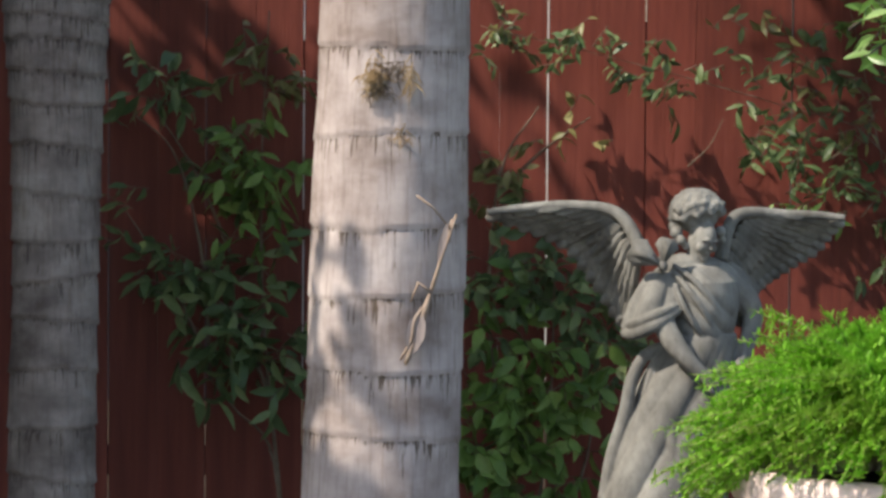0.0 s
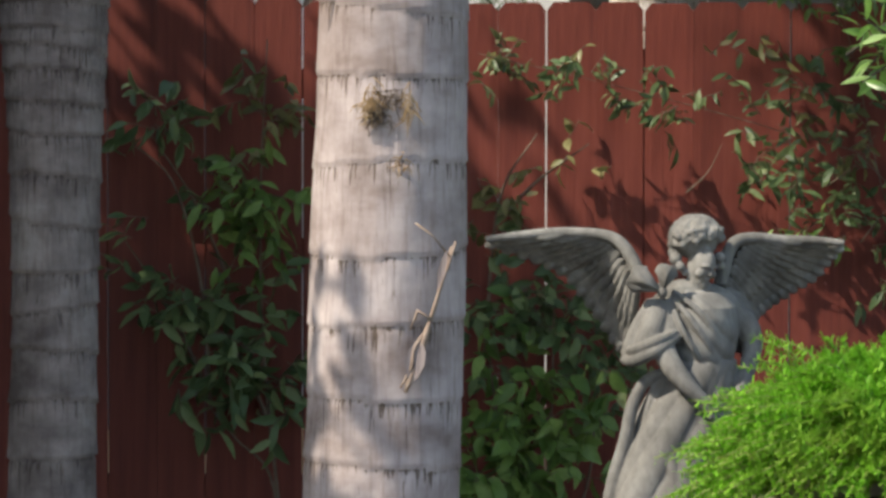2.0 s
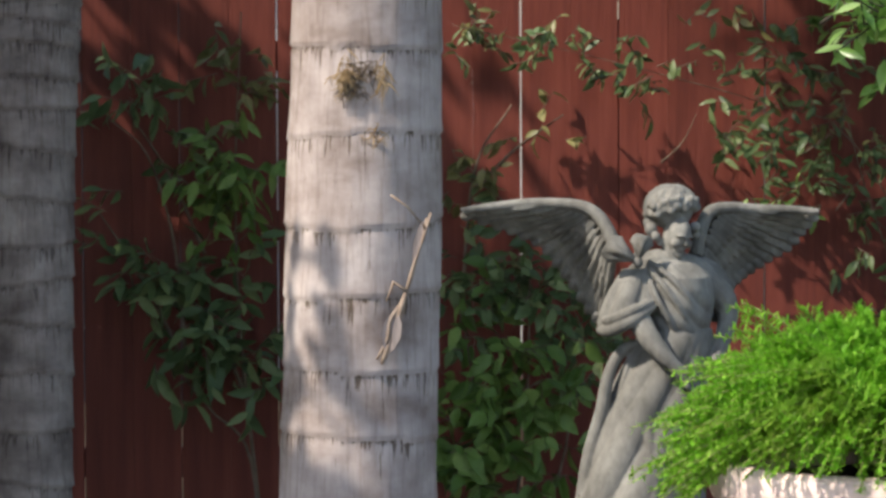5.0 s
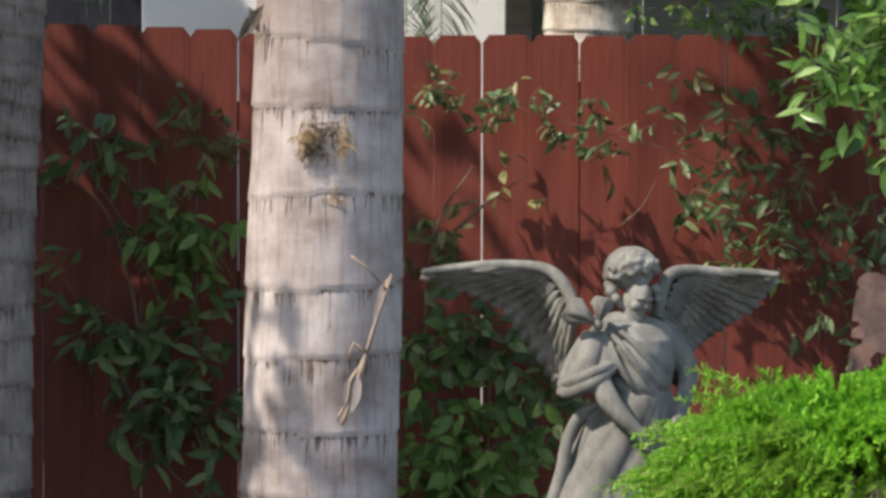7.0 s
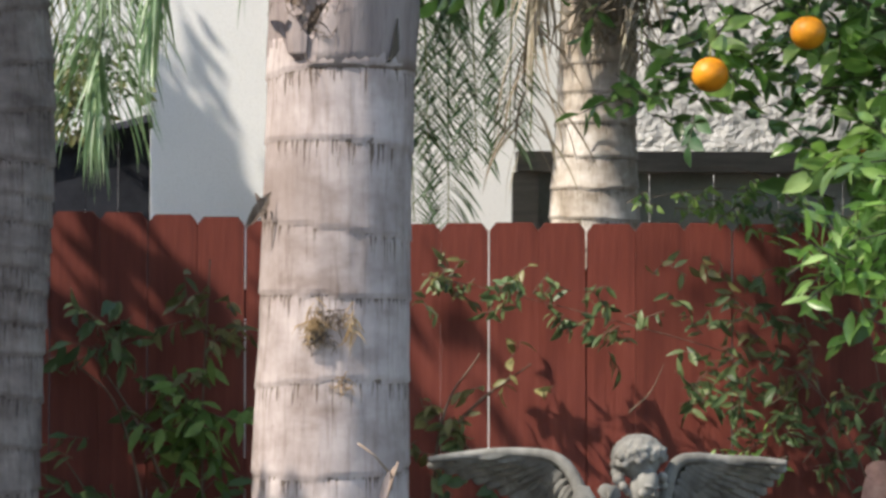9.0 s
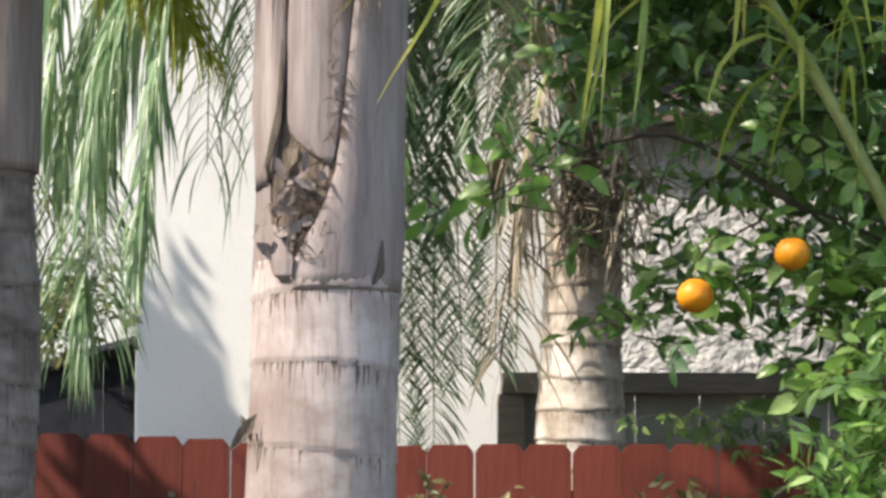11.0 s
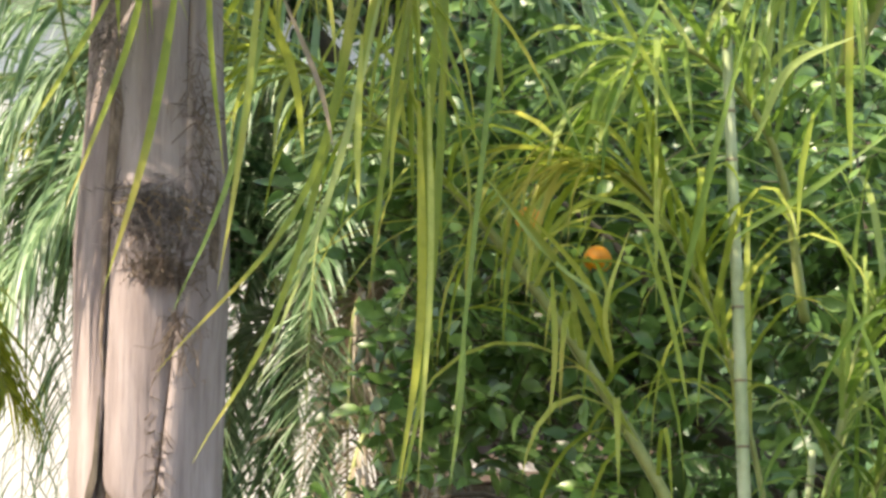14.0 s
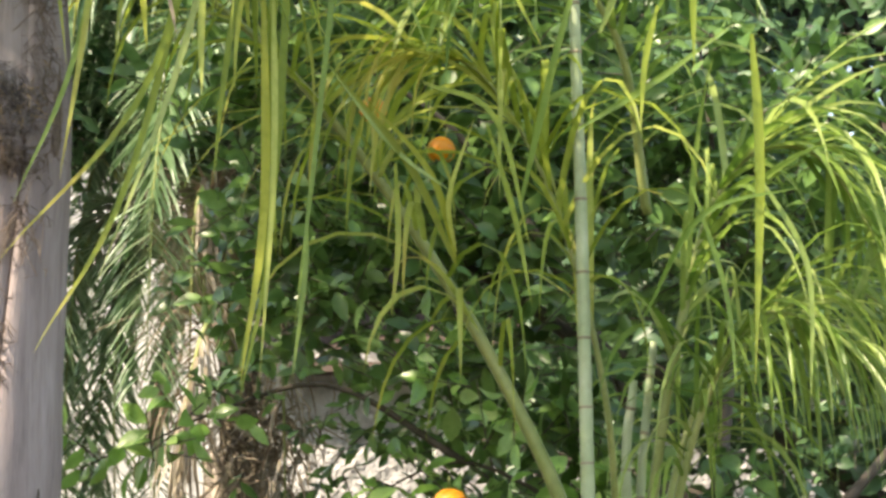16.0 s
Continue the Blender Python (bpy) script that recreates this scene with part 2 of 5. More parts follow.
# Lit copy of the citrus leaf: sun and sky gleam put into a paler green.
M_CITRUS_SUNLIT = foliage("sunlit_citrus_leaf", (0.15, 0.31, 0.06), (0.26, 0.46, 0.11), (0.44, 0.62, 0.24), 0.45, 0.3, 0.6)
M_FERN = foliage("asparagus_fern_needle", (0.14, 0.36, 0.03), (0.24, 0.55, 0.05), (0.38, 0.69, 0.10), 0.5, 0.5, 0.3, (0.27, 0.36, 0.07))
M_ARECA = foliage("clumping_palm_leaflet", (0.21, 0.29, 0.035), (0.35, 0.43, 0.065), (0.52, 0.57, 0.15), 0.55, 0.4, 0.45, (0.54, 0.47, 0.11))
M_ARECA_GREEN = foliage("clumping_palm_green_leaflet", (0.14, 0.25, 0.042), (0.26, 0.38, 0.08), (0.44, 0.53, 0.18), 0.55, 0.36, 0.5)
M_QUEEN = foliage("feather_palm_leaflet", (0.10, 0.19, 0.08), (0.21, 0.33, 0.165), (0.40, 0.52, 0.33), 0.45, 0.34, 0.55)
M_OLIVE = foliage("olive_palm_leaflet", (0.20, 0.24, 0.025), (0.35, 0.38, 0.045), (0.52, 0.53, 0.09), 0.5, 0.42, 0.4)
M_DRYLEAF = foliage("dry_palm_leaflet", (0.19, 0.15, 0.105), (0.31, 0.26, 0.195), (0.47, 0.42, 0.33), 0.25, 0.7, 0.2)
M_FARLEAF = foliage("far_tree_leaf", (0.032, 0.082, 0.034), (0.066, 0.145, 0.058), (0.125, 0.235, 0.10), 0.35, 0.4, 0.5)
M_ROOF = plain("brown_roof", [(0.3, (0.06, 0.045, 0.038)), (0.7, (0.12, 0.09, 0.075))], 5, rough=0.9, tint=0.3)
M_RUST = plain("rusty_painted_metal", [(0.3, (0.17, 0.085, 0.068)), (0.6, (0.28, 0.155, 0.13)), (0.8, (0.36, 0.22, 0.19))], 25, rough=0.7, spec=0.3, fine=120)
M_ORANGE = plain("orange_peel", [(0.3, (0.78, 0.26, 0.015)), (0.7, (0.90, 0.36, 0.02))], 8, rough=0.42, spec=0.45, fine=160, relief=0.35, dist=0.003)

# ---------------------------------------------------------------- ground
g = Shape()
N = 60
for i in range(N + 1):
    for j in range(N + 1):
        u, w = (i / N * 2 - 1), (j / N * 2 - 1)
        x, y = 400 * u * abs(u) ** 1.8, 8 + 400 * w * abs(w) ** 1.8
        g.v.append(Vector((x, y, 0.02 * noise.noise(Vector((x * 1.3, y * 1.3, 0))) if abs(x) < 20 else 0)))
for i in range(N):
    for j in range(N):
        a = i * (N + 1) + j
        g.f.append((a, a + N + 1, a + N + 2, a + 1))
tagged(part("ground", g, M_SOIL), "dark brown garden soil under the planting", "ground", kind="structure")

# ---------------------------------------------------------------- red fence
FENCE_Y = 9.28
PITCH = 0.1435
fence = thing("fence", "red-brown stained wooden dog-ear picket fence behind the garden", "fence")


def picket_mesh(width, height):
    s = Shape()
    w, ear, th = width / 2, 0.024, 0.017
    prof = [(-w, 0.03), (w, 0.03), (w, height - ear), (w - ear * 0.8, height), (-w + ear * 0.8, height), (-w, height - ear)]
    for y in (0, th):
        for x, z in prof:
            s.v.append(Vector((x, y, z)))
    s.f.append(tuple(range(6)))
    s.f.append(tuple(range(11, 5, -1)))
    for k in range(6):
        s.f.append((k, 6 + k, 6 + (k + 1) % 6, (k + 1) % 6))
    me = s.mesh("picket", M_FENCE, False)
    return me


wide, slim = [picket_mesh(0.1431, h) for h in (1.834, 1.838, 1.831)], picket_mesh(0.1390, 1.836)
OPEN = (-1.0, -0.707, -0.41, 0.298, 0.591, 1.03)   # joints that let daylight through
for i in range(-34, 42):
    left = 0.591 + i * PITCH
    opened = [o for o in OPEN if abs(o - (left + PITCH)) < 0.04]
    ob = part("picket", slim if opened else wide[i % 3], None, fence)
    rise = 0.024 * max(0.0, min(1.0, (-0.3 - left) / 0.4))
    ob.matrix_basis = pose(left + PITCH / 2 - (0.0021 if opened else 0), FENCE_Y + rng.uniform(-0.0015, 0.0015), rise + rng.uniform(-0.003, 0.003),
                           0, rng.uniform(-0.02, 0.02), rng.uniform(-0.4, 0.4))
for z in (0.35, 1.05, 1.55):
    s = Shape()
    s.box((-4.4, FENCE_Y + 0.021, z), (6.6, FENCE_Y + 0.059, z + 0.088))
    part("rail", s, M_FENCE, fence, smooth=False)
for i in range(5):
    s = Shape()
    x = -4.3 + i * 2.44
    s.box((x, FENCE_Y + 0.062, 0), (x + 0.09, FENCE_Y + 0.15, 1.7))
    part("post", s, M_FENCE, fence, smooth=False)


# ---------------------------------------------------------------- palms
def palm_trunk(line, radius, rings, top, mat, parent, lip=0.0035, sides=72, tilt=0.02):
    """Ringed trunk: each ring scar is a notch under an overhanging lip, and runs a little aslant."""
    me = bpy.data.meshes.new("trunk")
    dz = 0.008
    rows = int(top / dz)
    verts, faces, below = [], [], []
    phase = [rng.uniform(0, 6.28) for _ in rings]
    lean = [rng.uniform(0.3, 1) * tilt for _ in rings]
    for i in range(rows + 1):
        z = i * dz
        cx, cy = line(z)
        for k in range(sides):
            a = 2 * math.pi * k / sides
            best, up = 9.0, 9.0
            for j, rz in enumerate(rings):
                zr = rz + lean[j] * math.sin(a + phase[j]) + 0.004 * noise.noise(Vector((a * 3, rz * 9, 0)))
                if zr >= z:
                    best = min(best, zr - z)
                else:
                    up = min(up, z - zr)
            r = radius(z)
            r += lip * math.exp(-up / 0.03) - 0.9 * lip * math.exp(-best / 0.006)
            r += 0.004 * noise.noise(Vector((math.cos(a) * 1.5, math.sin(a) * 1.5, z * 4)))
            r += 0.0022 * noise.noise(Vector((math.cos(a) * 16, math.sin(a) * 16, z * 5)))
            verts.append((cx + r * math.sin(a), cy - r * math.cos(a), z))
            below.append(best)
    for i in range(rows):
        for k in range(sides):
            n = (k + 1) % sides
            faces.append((i * sides + k, i * sides + n, (i + 1) * sides + n, (i + 1) * sides + k))
    faces.append(tuple(rows * sides + k for k in range(sides)))
    me.from_pydata(verts, [], faces)
    me.polygons.foreach_set("use_smooth", [True] * len(faces))
    at = me.attributes.new("below", 'FLOAT', 'POINT')
    at.data.foreach_set("value", below)
    me.materials.append(mat)
    ob = new("trunk", me)
    ob.parent = parent
    return ob


def sheath(line, radius, z0, z1, edges, parent, mat=M_SHEATH, off=0.0, thick=0.008, label="", name="leaf_sheath"):
    """A clasping leaf base round the trunk. edges(s): its two angles at the height share s, or its pointed foot."""
    s = Shape()
    rows, cols = 40, 26
    for layer in (0, 1):
        for i in range(rows + 1):
            q = i / rows
            z = z0 + (z1 - z0) * q
            a0, a1 = edges(q)
            cx, cy = line(z)
            for k in range(cols + 1):
                u = k / cols
                a = a0 + (a1 - a0) * u
                edge = min(u, 1 - u) * (a1 - a0)
                r = radius(z) + off * (0.25 + 0.75 * min(1.0, q * 9)) + (0 if layer else -thick) + 0.005 * math.exp(-q * 9) * (1 if layer else 0.3)
                r += 0.006 * (1 - math.exp(-edge / 0.12)) + 0.007 * noise.noise(Vector((a * 2.2, z * 3.0, off * 90)))
                r += 0.0025 * noise.noise(Vector((a * 14, z * 3.5, off * 50)))
                s.v.append(Vector((cx + r * math.sin(a), cy - r * math.cos(a), z)))
    c = cols + 1
    n = (rows + 1) * c
    for i in range(rows):
        for k in range(cols):
            a = i * c + k
            s.f.append((n + a, n + a + 1, n + a + c + 1, n + a + c))
            s.f.append((a, a + c, a + c + 1, a + 1))
    for i in range(rows):
        for k in (0, cols):
            a = i * c + k
            s.f.append((a, a + c, n + a + c, n + a) if k else (a, n + a, n + a + c, a + c))
    for k in range(cols):
        s.f.append((k, k + 1, n + k + 1, n + k))
    return part(name, s, mat, parent, label)


def frond(ctrl, parent, mat, leaf_len=0.45, leaf_w=0.016, count=60, spread=0.9, droop=0.8, stalk=0.012, bare=0.12,
          rachis_mat=None, label="", n=40, name="frond", lift=0.1, jitter=0.25, apart=False):
    """A feather leaf: a tapering arched stalk and two rows of drooping leaflets."""
    pts = curve_points(ctrl, n)
    s = Shape()
    s.tube(pts, [stalk * (1 - 0.85 * i / n) for i in range(n + 1)], 7)
    stalk_ob = part(name, s, rachis_mat or M_RACHIS, parent, label)
    lv = Shape()
    for i in range(count):
        q = bare + (1 - bare) * (i + rng.random()) / count
        k = min(n - 1, int(q * n))
        p = pts[k].lerp(pts[k + 1], q * n - k)
        d = (pts[k + 1] - pts[k]).normalized()
        across = d.cross(Vector((0, 0, 1)))
        across = across.normalized() if across.length > 0.05 else Vector((1, 0, 0))
        for sgn in (-1, 1):
            w = across * sgn * spread + d * (0.45 + 0.5 * q) + Vector((0, 0, lift))
            w += Vector((rng.uniform(-1, 1), rng.uniform(-1, 1), rng.uniform(-1, 1))) * jitter
            ln = leaf_len * (0.45 + 0.55 * math.sin(math.pi * (0.15 + 0.75 * q))) * rng.uniform(0.75, 1.15)
            one = Shape() if apart else lv
            one.ribbon(p, w, ln, leaf_w * rng.uniform(0.7, 1.25), droop * rng.uniform(0.25, 1.5), 7, twist=rng.uniform(-1.5, 1.5))
            if apart:
                part("leaflet", one, mat, stalk_ob)
    if not apart:
        tagged(part("foliage", lv, mat, stalk_ob), kind="stuff")
    return stalk_ob


def fibres(centre, size, count, length, mat, parent, name, label, r=0.0012, down=0.4):
    s = Shape()
    for _ in range(count):
        p = Vector([centre[k] + rng.gauss(0, 0.5) * size[k] for k in range(3)])
        d = Vector((rng.uniform(-1, 1), rng.uniform(-0.7, 0.3), rng.uniform(-1, 0.7) - down)).normalized() * length * rng.uniform(0.5, 1.2)
        b = Vector((rng.uniform(-1, 1), rng.uniform(-1, 0.4), rng.uniform(-1, 1))) * length * 0.35
        s.tube([p, p + d * 0.5 + b, p + d], [r, r, r * 0.4], 4, False)
    return tagged(part(name, s, mat, parent, label), kind="stuff")


def crown(parent, base, count, reach, mat, first=0.0, span=6.283, rise=0.75, drop=0.9, leaf_len=0.5, leaf_w=0.02, leaves=46):
    b = Vector(base)
    for i in range(count):
        a = first + span * i / count + rng.uniform(-0.15, 0.15)
        out = Vector((math.cos(a), math.sin(a), 0))
        r = reach * rng.uniform(0.85, 1.1)
        up = rise * rng.uniform(0.85, 1.2)
        frond([b, b + out * r * 0.22 + Vector((0, 0, up * 0.75)), b + out * r * 0.6 + Vector((0, 0, up)),
               b + out * r + Vector((0, 0, up - drop * rng.uniform(0.8, 1.1)))], parent, mat, leaf_len, leaf_w, leaves, stalk=0.022, droop=0.9)


# the pale palm in the middle
palm = thing("palm_tree", "pale ringed palm trunk with loose leaf bases, in garden soil", "palm tree", "palm trees")


def line_a(z):
    return -0.147 + 0.0245 * min(z, 2.0) + 0.013 * max(0.0, min(z, 2.8) - 2.0), 6.65


def rad_a(z):
    return 0.1715 - 0.0075 * min(z, 2.0) - 0.004 * math.exp(-((z - 2.2) / 0.3) ** 2) + 0.002 * math.sin(z * 7)


palm_trunk(line_a, rad_a, [0.15, 0.31, 0.46, 0.62, 0.768, 0.911, 1.067, 1.221, 1.397, 1.580, 1.724, 1.893, 2.043], 2.12, M_BARK, palm)


def rad_core(z):
    return rad_a(z) - 0.012 - 0.035 * max(0, z - 2.9)


core = Shape()
core.tube([(*line_a(2.0 + 0.05 * i), 2.0 + 0.05 * i) for i in range(43)], [rad_core(2.0 + 0.05 * i) * (1 + 0.03 * noise.noise(Vector((i, 3, 1)))) for i in range(43)], 40)
part("fibre_core", core, M_FIBRE, palm, "brown matted palm fibre")


def lin(*pts):
    def f(q):
        for (a, x), (b, y) in zip(pts, pts[1:]):
            if q <= b:
                return x + (y - x) * (q - a) / (b - a)
        return pts[-1][1]
    return f


el = lin((0, -0.61), (0.058, -0.355), (0.11, -0.08), (0.167, 0.106), (0.276, 0.22), (0.53, 0.42), (1, 0.6))
sheath(line_a, rad_core, 2.055, 3.5, lambda q: (el(q), 2.9), palm, off=0.015, label="pinkish brown papery leaf sheath")
ml, mr = lin((0, 0.02), (0.03, -0.22), (0.09, -0.56), (0.14, -0.63), (0.36, -0.63), (1, -0.60)), lin((0, 0.05), (0.03, 0.10), (0.2, 0.20), (1, 0.5))
sheath(line_a, rad_core, 2.315, 3.02, lambda q: (ml(q), mr(q)), palm, off=0.009, label="smooth split leaf sheath with a torn foot")
l0 = lin((0, -1.02), (0.02, -0.93), (0.07, -0.80), (0.13, -0.70), (0.21, -0.645), (1, -0.6))
sheath(line_a, rad_core, 2.275, 3.6, lambda q: (-2.9, l0(q)), palm, off=0.013, label="greyish brown leaf sheath")
lb = lin((0, -0.80), (0.25, -0.78), (0.5, -0.95), (1, -1.1))
sheath(line_a, rad_core, 2.058, 2.42, lambda q: (-2.9, lb(q)), palm, off=0.006, label="pale lower leaf sheath")
# Slit and cut: near-black sheets on the surface replace the shade inside them.
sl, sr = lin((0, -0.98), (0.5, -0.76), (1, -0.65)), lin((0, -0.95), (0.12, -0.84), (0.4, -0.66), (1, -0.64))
sheath(line_a, rad_core, 2.285, 2.58, lambda q: (sl(q), sr(q)), palm, mat=M_LIMB, off=0.023, thick=0.002, name="flap_and_shade_sheet", label="dark sheet for the shade in the slit between two leaf sheaths")
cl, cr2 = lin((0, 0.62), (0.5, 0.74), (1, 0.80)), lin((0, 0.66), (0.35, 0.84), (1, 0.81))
sheath(line_a, rad_core, 2.06, 2.16, lambda q: (cl(q), cr2(q)), palm, mat=M_LIMB, off=0.024, thick=0.002, name="flap_and_shade_sheet", label="dark sheet for the shade of a cut in the sheath foot")
for z0, a0, w, h in ((2.08, -0.95, 0.30, 0.07), (2.13, -0.60, 0.26, 0.06), (2.17, -0.88, 0.24, 0.07), (2.20, -0.42, 0.22, 0.07), (2.24, -0.74, 0.25, 0.06), (2.28, -0.98, 0.20, 0.08), (2.29, -0.55, 0.24, 0.06)):
    sheath(line_a, rad_core, z0, z0 + h, lambda q, a=a0, b=w: (a - b * (0.15 + 0.85 * q), a + b * (0.1 + 0.5 * q)), palm, mat=M_FIBRE, off=0.002 + 0.005 * rng.random(), thick=0.003, name="flap_and_shade_sheet", label="curled brown torn flap")
fl, fr = lin((0, -0.62), (0.35, -0.8), (1, -0.95)), lin((0, -0.45), (0.4, -0.42), (1, -0.7))
sheath(line_a, rad_core, 2.07, 2.19, lambda q: (fl(q), fr(q)), palm, off=0.022, thick=0.005, name="flap_and_shade_sheet", label="curled brown torn flap")
sheath(line_a, rad_core, 2.885, 3.03, lambda q: (0.14 - 0.40 * math.sqrt(max(0.02, 1 - (2 * q - 1) ** 4)) + 0.05 * math.sin(q * 14), 0.14 + 0.36 * math.sqrt(max(0.02, 1 - (2 * q - 1) ** 4)) + 0.05 * math.sin(q * 11 + 1)), palm, mat=M_BARK_GREY_SHADED, off=0.016, thick=0.002, name="bark_patch", label="rough grey patch of old bark")
sheath(line_a, rad_core, 3.02, 3.9, lambda q: (-0.8, 0.62), palm, off=0.006, label="reddish inner leaf base")
fibres((-0.16, 6.50, 2.23), (0.06, 0.012, 0.11), 70, 0.05, M_FIBRE, palm, "shredded_fibre", "brown frayed fibre shreds")
fibres((-0.07, 6.50, 2.47), (0.02, 0.01, 0.14), 60, 0.035, M_FIBRE, palm, "fibre_fringe", "dark hanging fibre fringe")
fibres((-0.085, 6.474, 2.965), (0.085, 0.012, 0.07), 420, 0.05, M_BARK_GREY_SHADED, palm, "matted_bark", "matted grey bark threads")
fibres((-0.06, 6.478, 2.855), (0.075, 0.010, 0.03), 160, 0.05, M_FIBRE, palm, "fibre_fringe", "dark brown frayed fibre")
# two brown fibre sheets laid on the sheath to darken its right side and seam
da, db = lin((0, 0.86), (0.2, 0.72), (0.6, 0.80), (1, 0.9)), lin((0, 0.92), (0.25, 1.15), (0.7, 1.25), (1, 1.3))
sheath(line_a, rad_core, 2.80, 3.42, lambda q: (da(q) + 0.03 * math.sin(q * 31), db(q)), palm, mat=M_FIBRE, off=0.016, thick=0.002, name="flap_and_shade_sheet", label="dark brown fibre sheet laid over the right of the sheath")
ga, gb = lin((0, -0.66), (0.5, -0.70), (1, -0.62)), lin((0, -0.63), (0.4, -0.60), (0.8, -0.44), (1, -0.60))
sheath(line_a, rad_core, 2.62, 3.34, lambda q: (ga(q), gb(q)), palm, mat=M_FIBRE, off=0.018, thick=0.002, name="flap_and_shade_sheet", label="dark fibre strip laid along the seam between two leaf sheaths")
fibres((0.015, 6.51, 3.10), (0.03, 0.012, 0.30), 160, 0.06, M_FIBRE, palm, "fibre_fringe", "dark hanging fibre fringe", down=0.8)
fibres((-0.185, 6.49, 3.33), (0.03, 0.012, 0.12), 90, 0.06, M_BARK_GREY_SHADED, palm, "fibre_fringe", "grey curly fibre threads", down=0.7)
flakes = Shape()
for _ in range(34):
    z = rng.uniform(2.09, 2.30)
    a = rng.uniform(-0.80, el((z - 2.055) / 1.445) - 0.08)
    cx, cy = line_a(z)
    r = rad_core(z) + 0.012
    flakes.leaf((cx + r * math.sin(a), cy - r * math.cos(a), z), (rng.uniform(-0.8, 0.8), rng.uniform(-0.5, 0.0), rng.uniform(-0.2, 1)), rng.uniform(0.03, 0.055), rng.uniform(0.014, 0.03), up=(rng.uniform(-0.3, 0.3), -1, rng.uniform(-0.2, 0.3)), bend=rng.uniform(-0.1, 0.35))
tagged(part("shredded_bark", flakes, M_SHEATH, palm, "curled brown shreds of torn sheath"), kind="stuff")
fibres((-0.02, 6.49, 2.72), (0.03, 0.01, 0.08), 40, 0.09, M_FIBRE, palm, "fibre_fringe", "dark hanging fibre fringe", down=0.9)
fibres((-0.07, 6.485, 2.97), (0.06, 0.01, 0.04), 60, 0.07, M_STRAW, palm, "fibre_fringe", "pale fibre threads")
fibres((-0.148, 6.484, 1.528), (0.015, 0.003, 0.032), 70, 0.038, M_STRAW, palm, "fibre_tuft", "straw-coloured fibre tuft", down=0.9)
fibres((-0.138, 6.486, 1.515), (0.020, 0.003, 0.030), 60, 0.035, M_FIBRE, palm, "fibre_tuft", "dark brown matted fibre", down=0.9)
fibres((-0.072, 6.482, 1.530), (0.010, 0.003, 0.028), 26, 0.040, M_STRAW, palm, "fibre_tuft", "straw-coloured fibre tuft", down=1.0)
fibres((-0.095, 6.484, 1.545), (0.030, 0.003, 0.014), 30, 0.030, M_FIBRE, palm, "fibre_tuft", "dark brown matted fibre", down=0.6)
fibres((-0.085, 6.482, 1.40), (0.015, 0.003, 0.018), 14, 0.03, M_STRAW, palm, "fibre_tuft", "thin pale fibres")

s = Shape()
s.tube(curve_points([(0.017, 6.505, 1.23), (-0.005, 6.49, 1.15), (-0.033, 6.482, 1.06), (-0.058, 6.478, 0.985), (-0.078, 6.482, 0.93)], 14),
       [0.003, 0.004, 0.005, 0.004, 0.004, 0.005, 0.004, 0.006, 0.009, 0.006, 0.005, 0.006, 0.008, 0.006, 0.003], 7)
s.tube(curve_points([(0.025, 6.51, 1.24), (0.009, 6.49, 1.19), (-0.009, 6.485, 1.14), (-0.025, 6.48, 1.085)], 8), 0.003, 6)
s.tube(curve_points([(-0.041, 6.48, 1.05), (-0.061, 6.474, 1.02), (-0.065, 6.474, 0.985), (-0.088, 6.48, 0.94)], 8), [0.004, 0.005, 0.005, 0.004, 0.004, 0.005, 0.004, 0.003, 0.002], 6)
s.tube([(0.013, 6.50, 1.21), (-0.023, 6.475, 1.255), (-0.058, 6.47, 1.28)], 0.0025, 5)
s.tube([(-0.025, 6.482, 1.08), (-0.053, 6.475, 1.10), (-0.068, 6.475, 1.06)], [0.005, 0.004, 0.002], 5)
part("dry_twig", s, M_TWIG, palm, "dry broken flower stalk stuck to the bark")
s = Shape()
s.leaf((-0.048, 6.476, 1.045), (-0.2, -0.1, -1), 0.10, 0.042, up=(0, -1, 0.1), bend=0.1)
part("dry_scale", s, M_SHEATH, palm, "pale dry leaf scale")
s = Shape()
s.leaf((0.007, 6.48, 1.225), (-0.25, -0.15, -1), 0.09, 0.016, up=(0, -1, 0.1), bend=0.1)
part("dry_scale", s, M_SHEATH, palm, "pale dry leaf scale")
for (x, y, z), d, ln in (((-0.24, 6.55, 1.798), (-0.6, -0.3, -0.9), 0.09), ((-0.25, 6.56, 1.740), (-0.3, -0.3, 1.0), 0.06)):
    s = Shape()
    s.leaf((x, y, z), d, ln, ln * 0.3, up=(0.3, -1, 0.2), bend=0.3)
    part("dry_scale", s, M_FIBRE, palm, "curled brown bark scale")
TOP_A = (-0.105, 6.65, 3.75)
crown(palm, TOP_A, 5, 2.0, M_QUEEN, 0.9, 2.9, rise=1.3, drop=1.0, leaf_len=0.6, leaf_w=0.022)
crown(palm, TOP_A, 3, 2.3, M_QUEEN, 3.95, 0.8, rise=0.9, drop=0.7, leaf_len=0.6, leaf_w=0.022, leaves=60)

# the left palm in the shade; part of that shade is in its bark colour
palm_b = thing("palm_tree", "palm trunk with close dark rings, shade put into its grey bark", "palm tree", "palm trees")


def line_b(z):
    return -0.985 + 0.014 * z + 0.01 * math.sin(z * 1.7), 7.78


def rad_b(z):
    return 0.106 + 0.034 * math.exp(-((z - 1.95) / 0.42) ** 2) + 0.012 * max(0, min(1, (z - 2.2)))


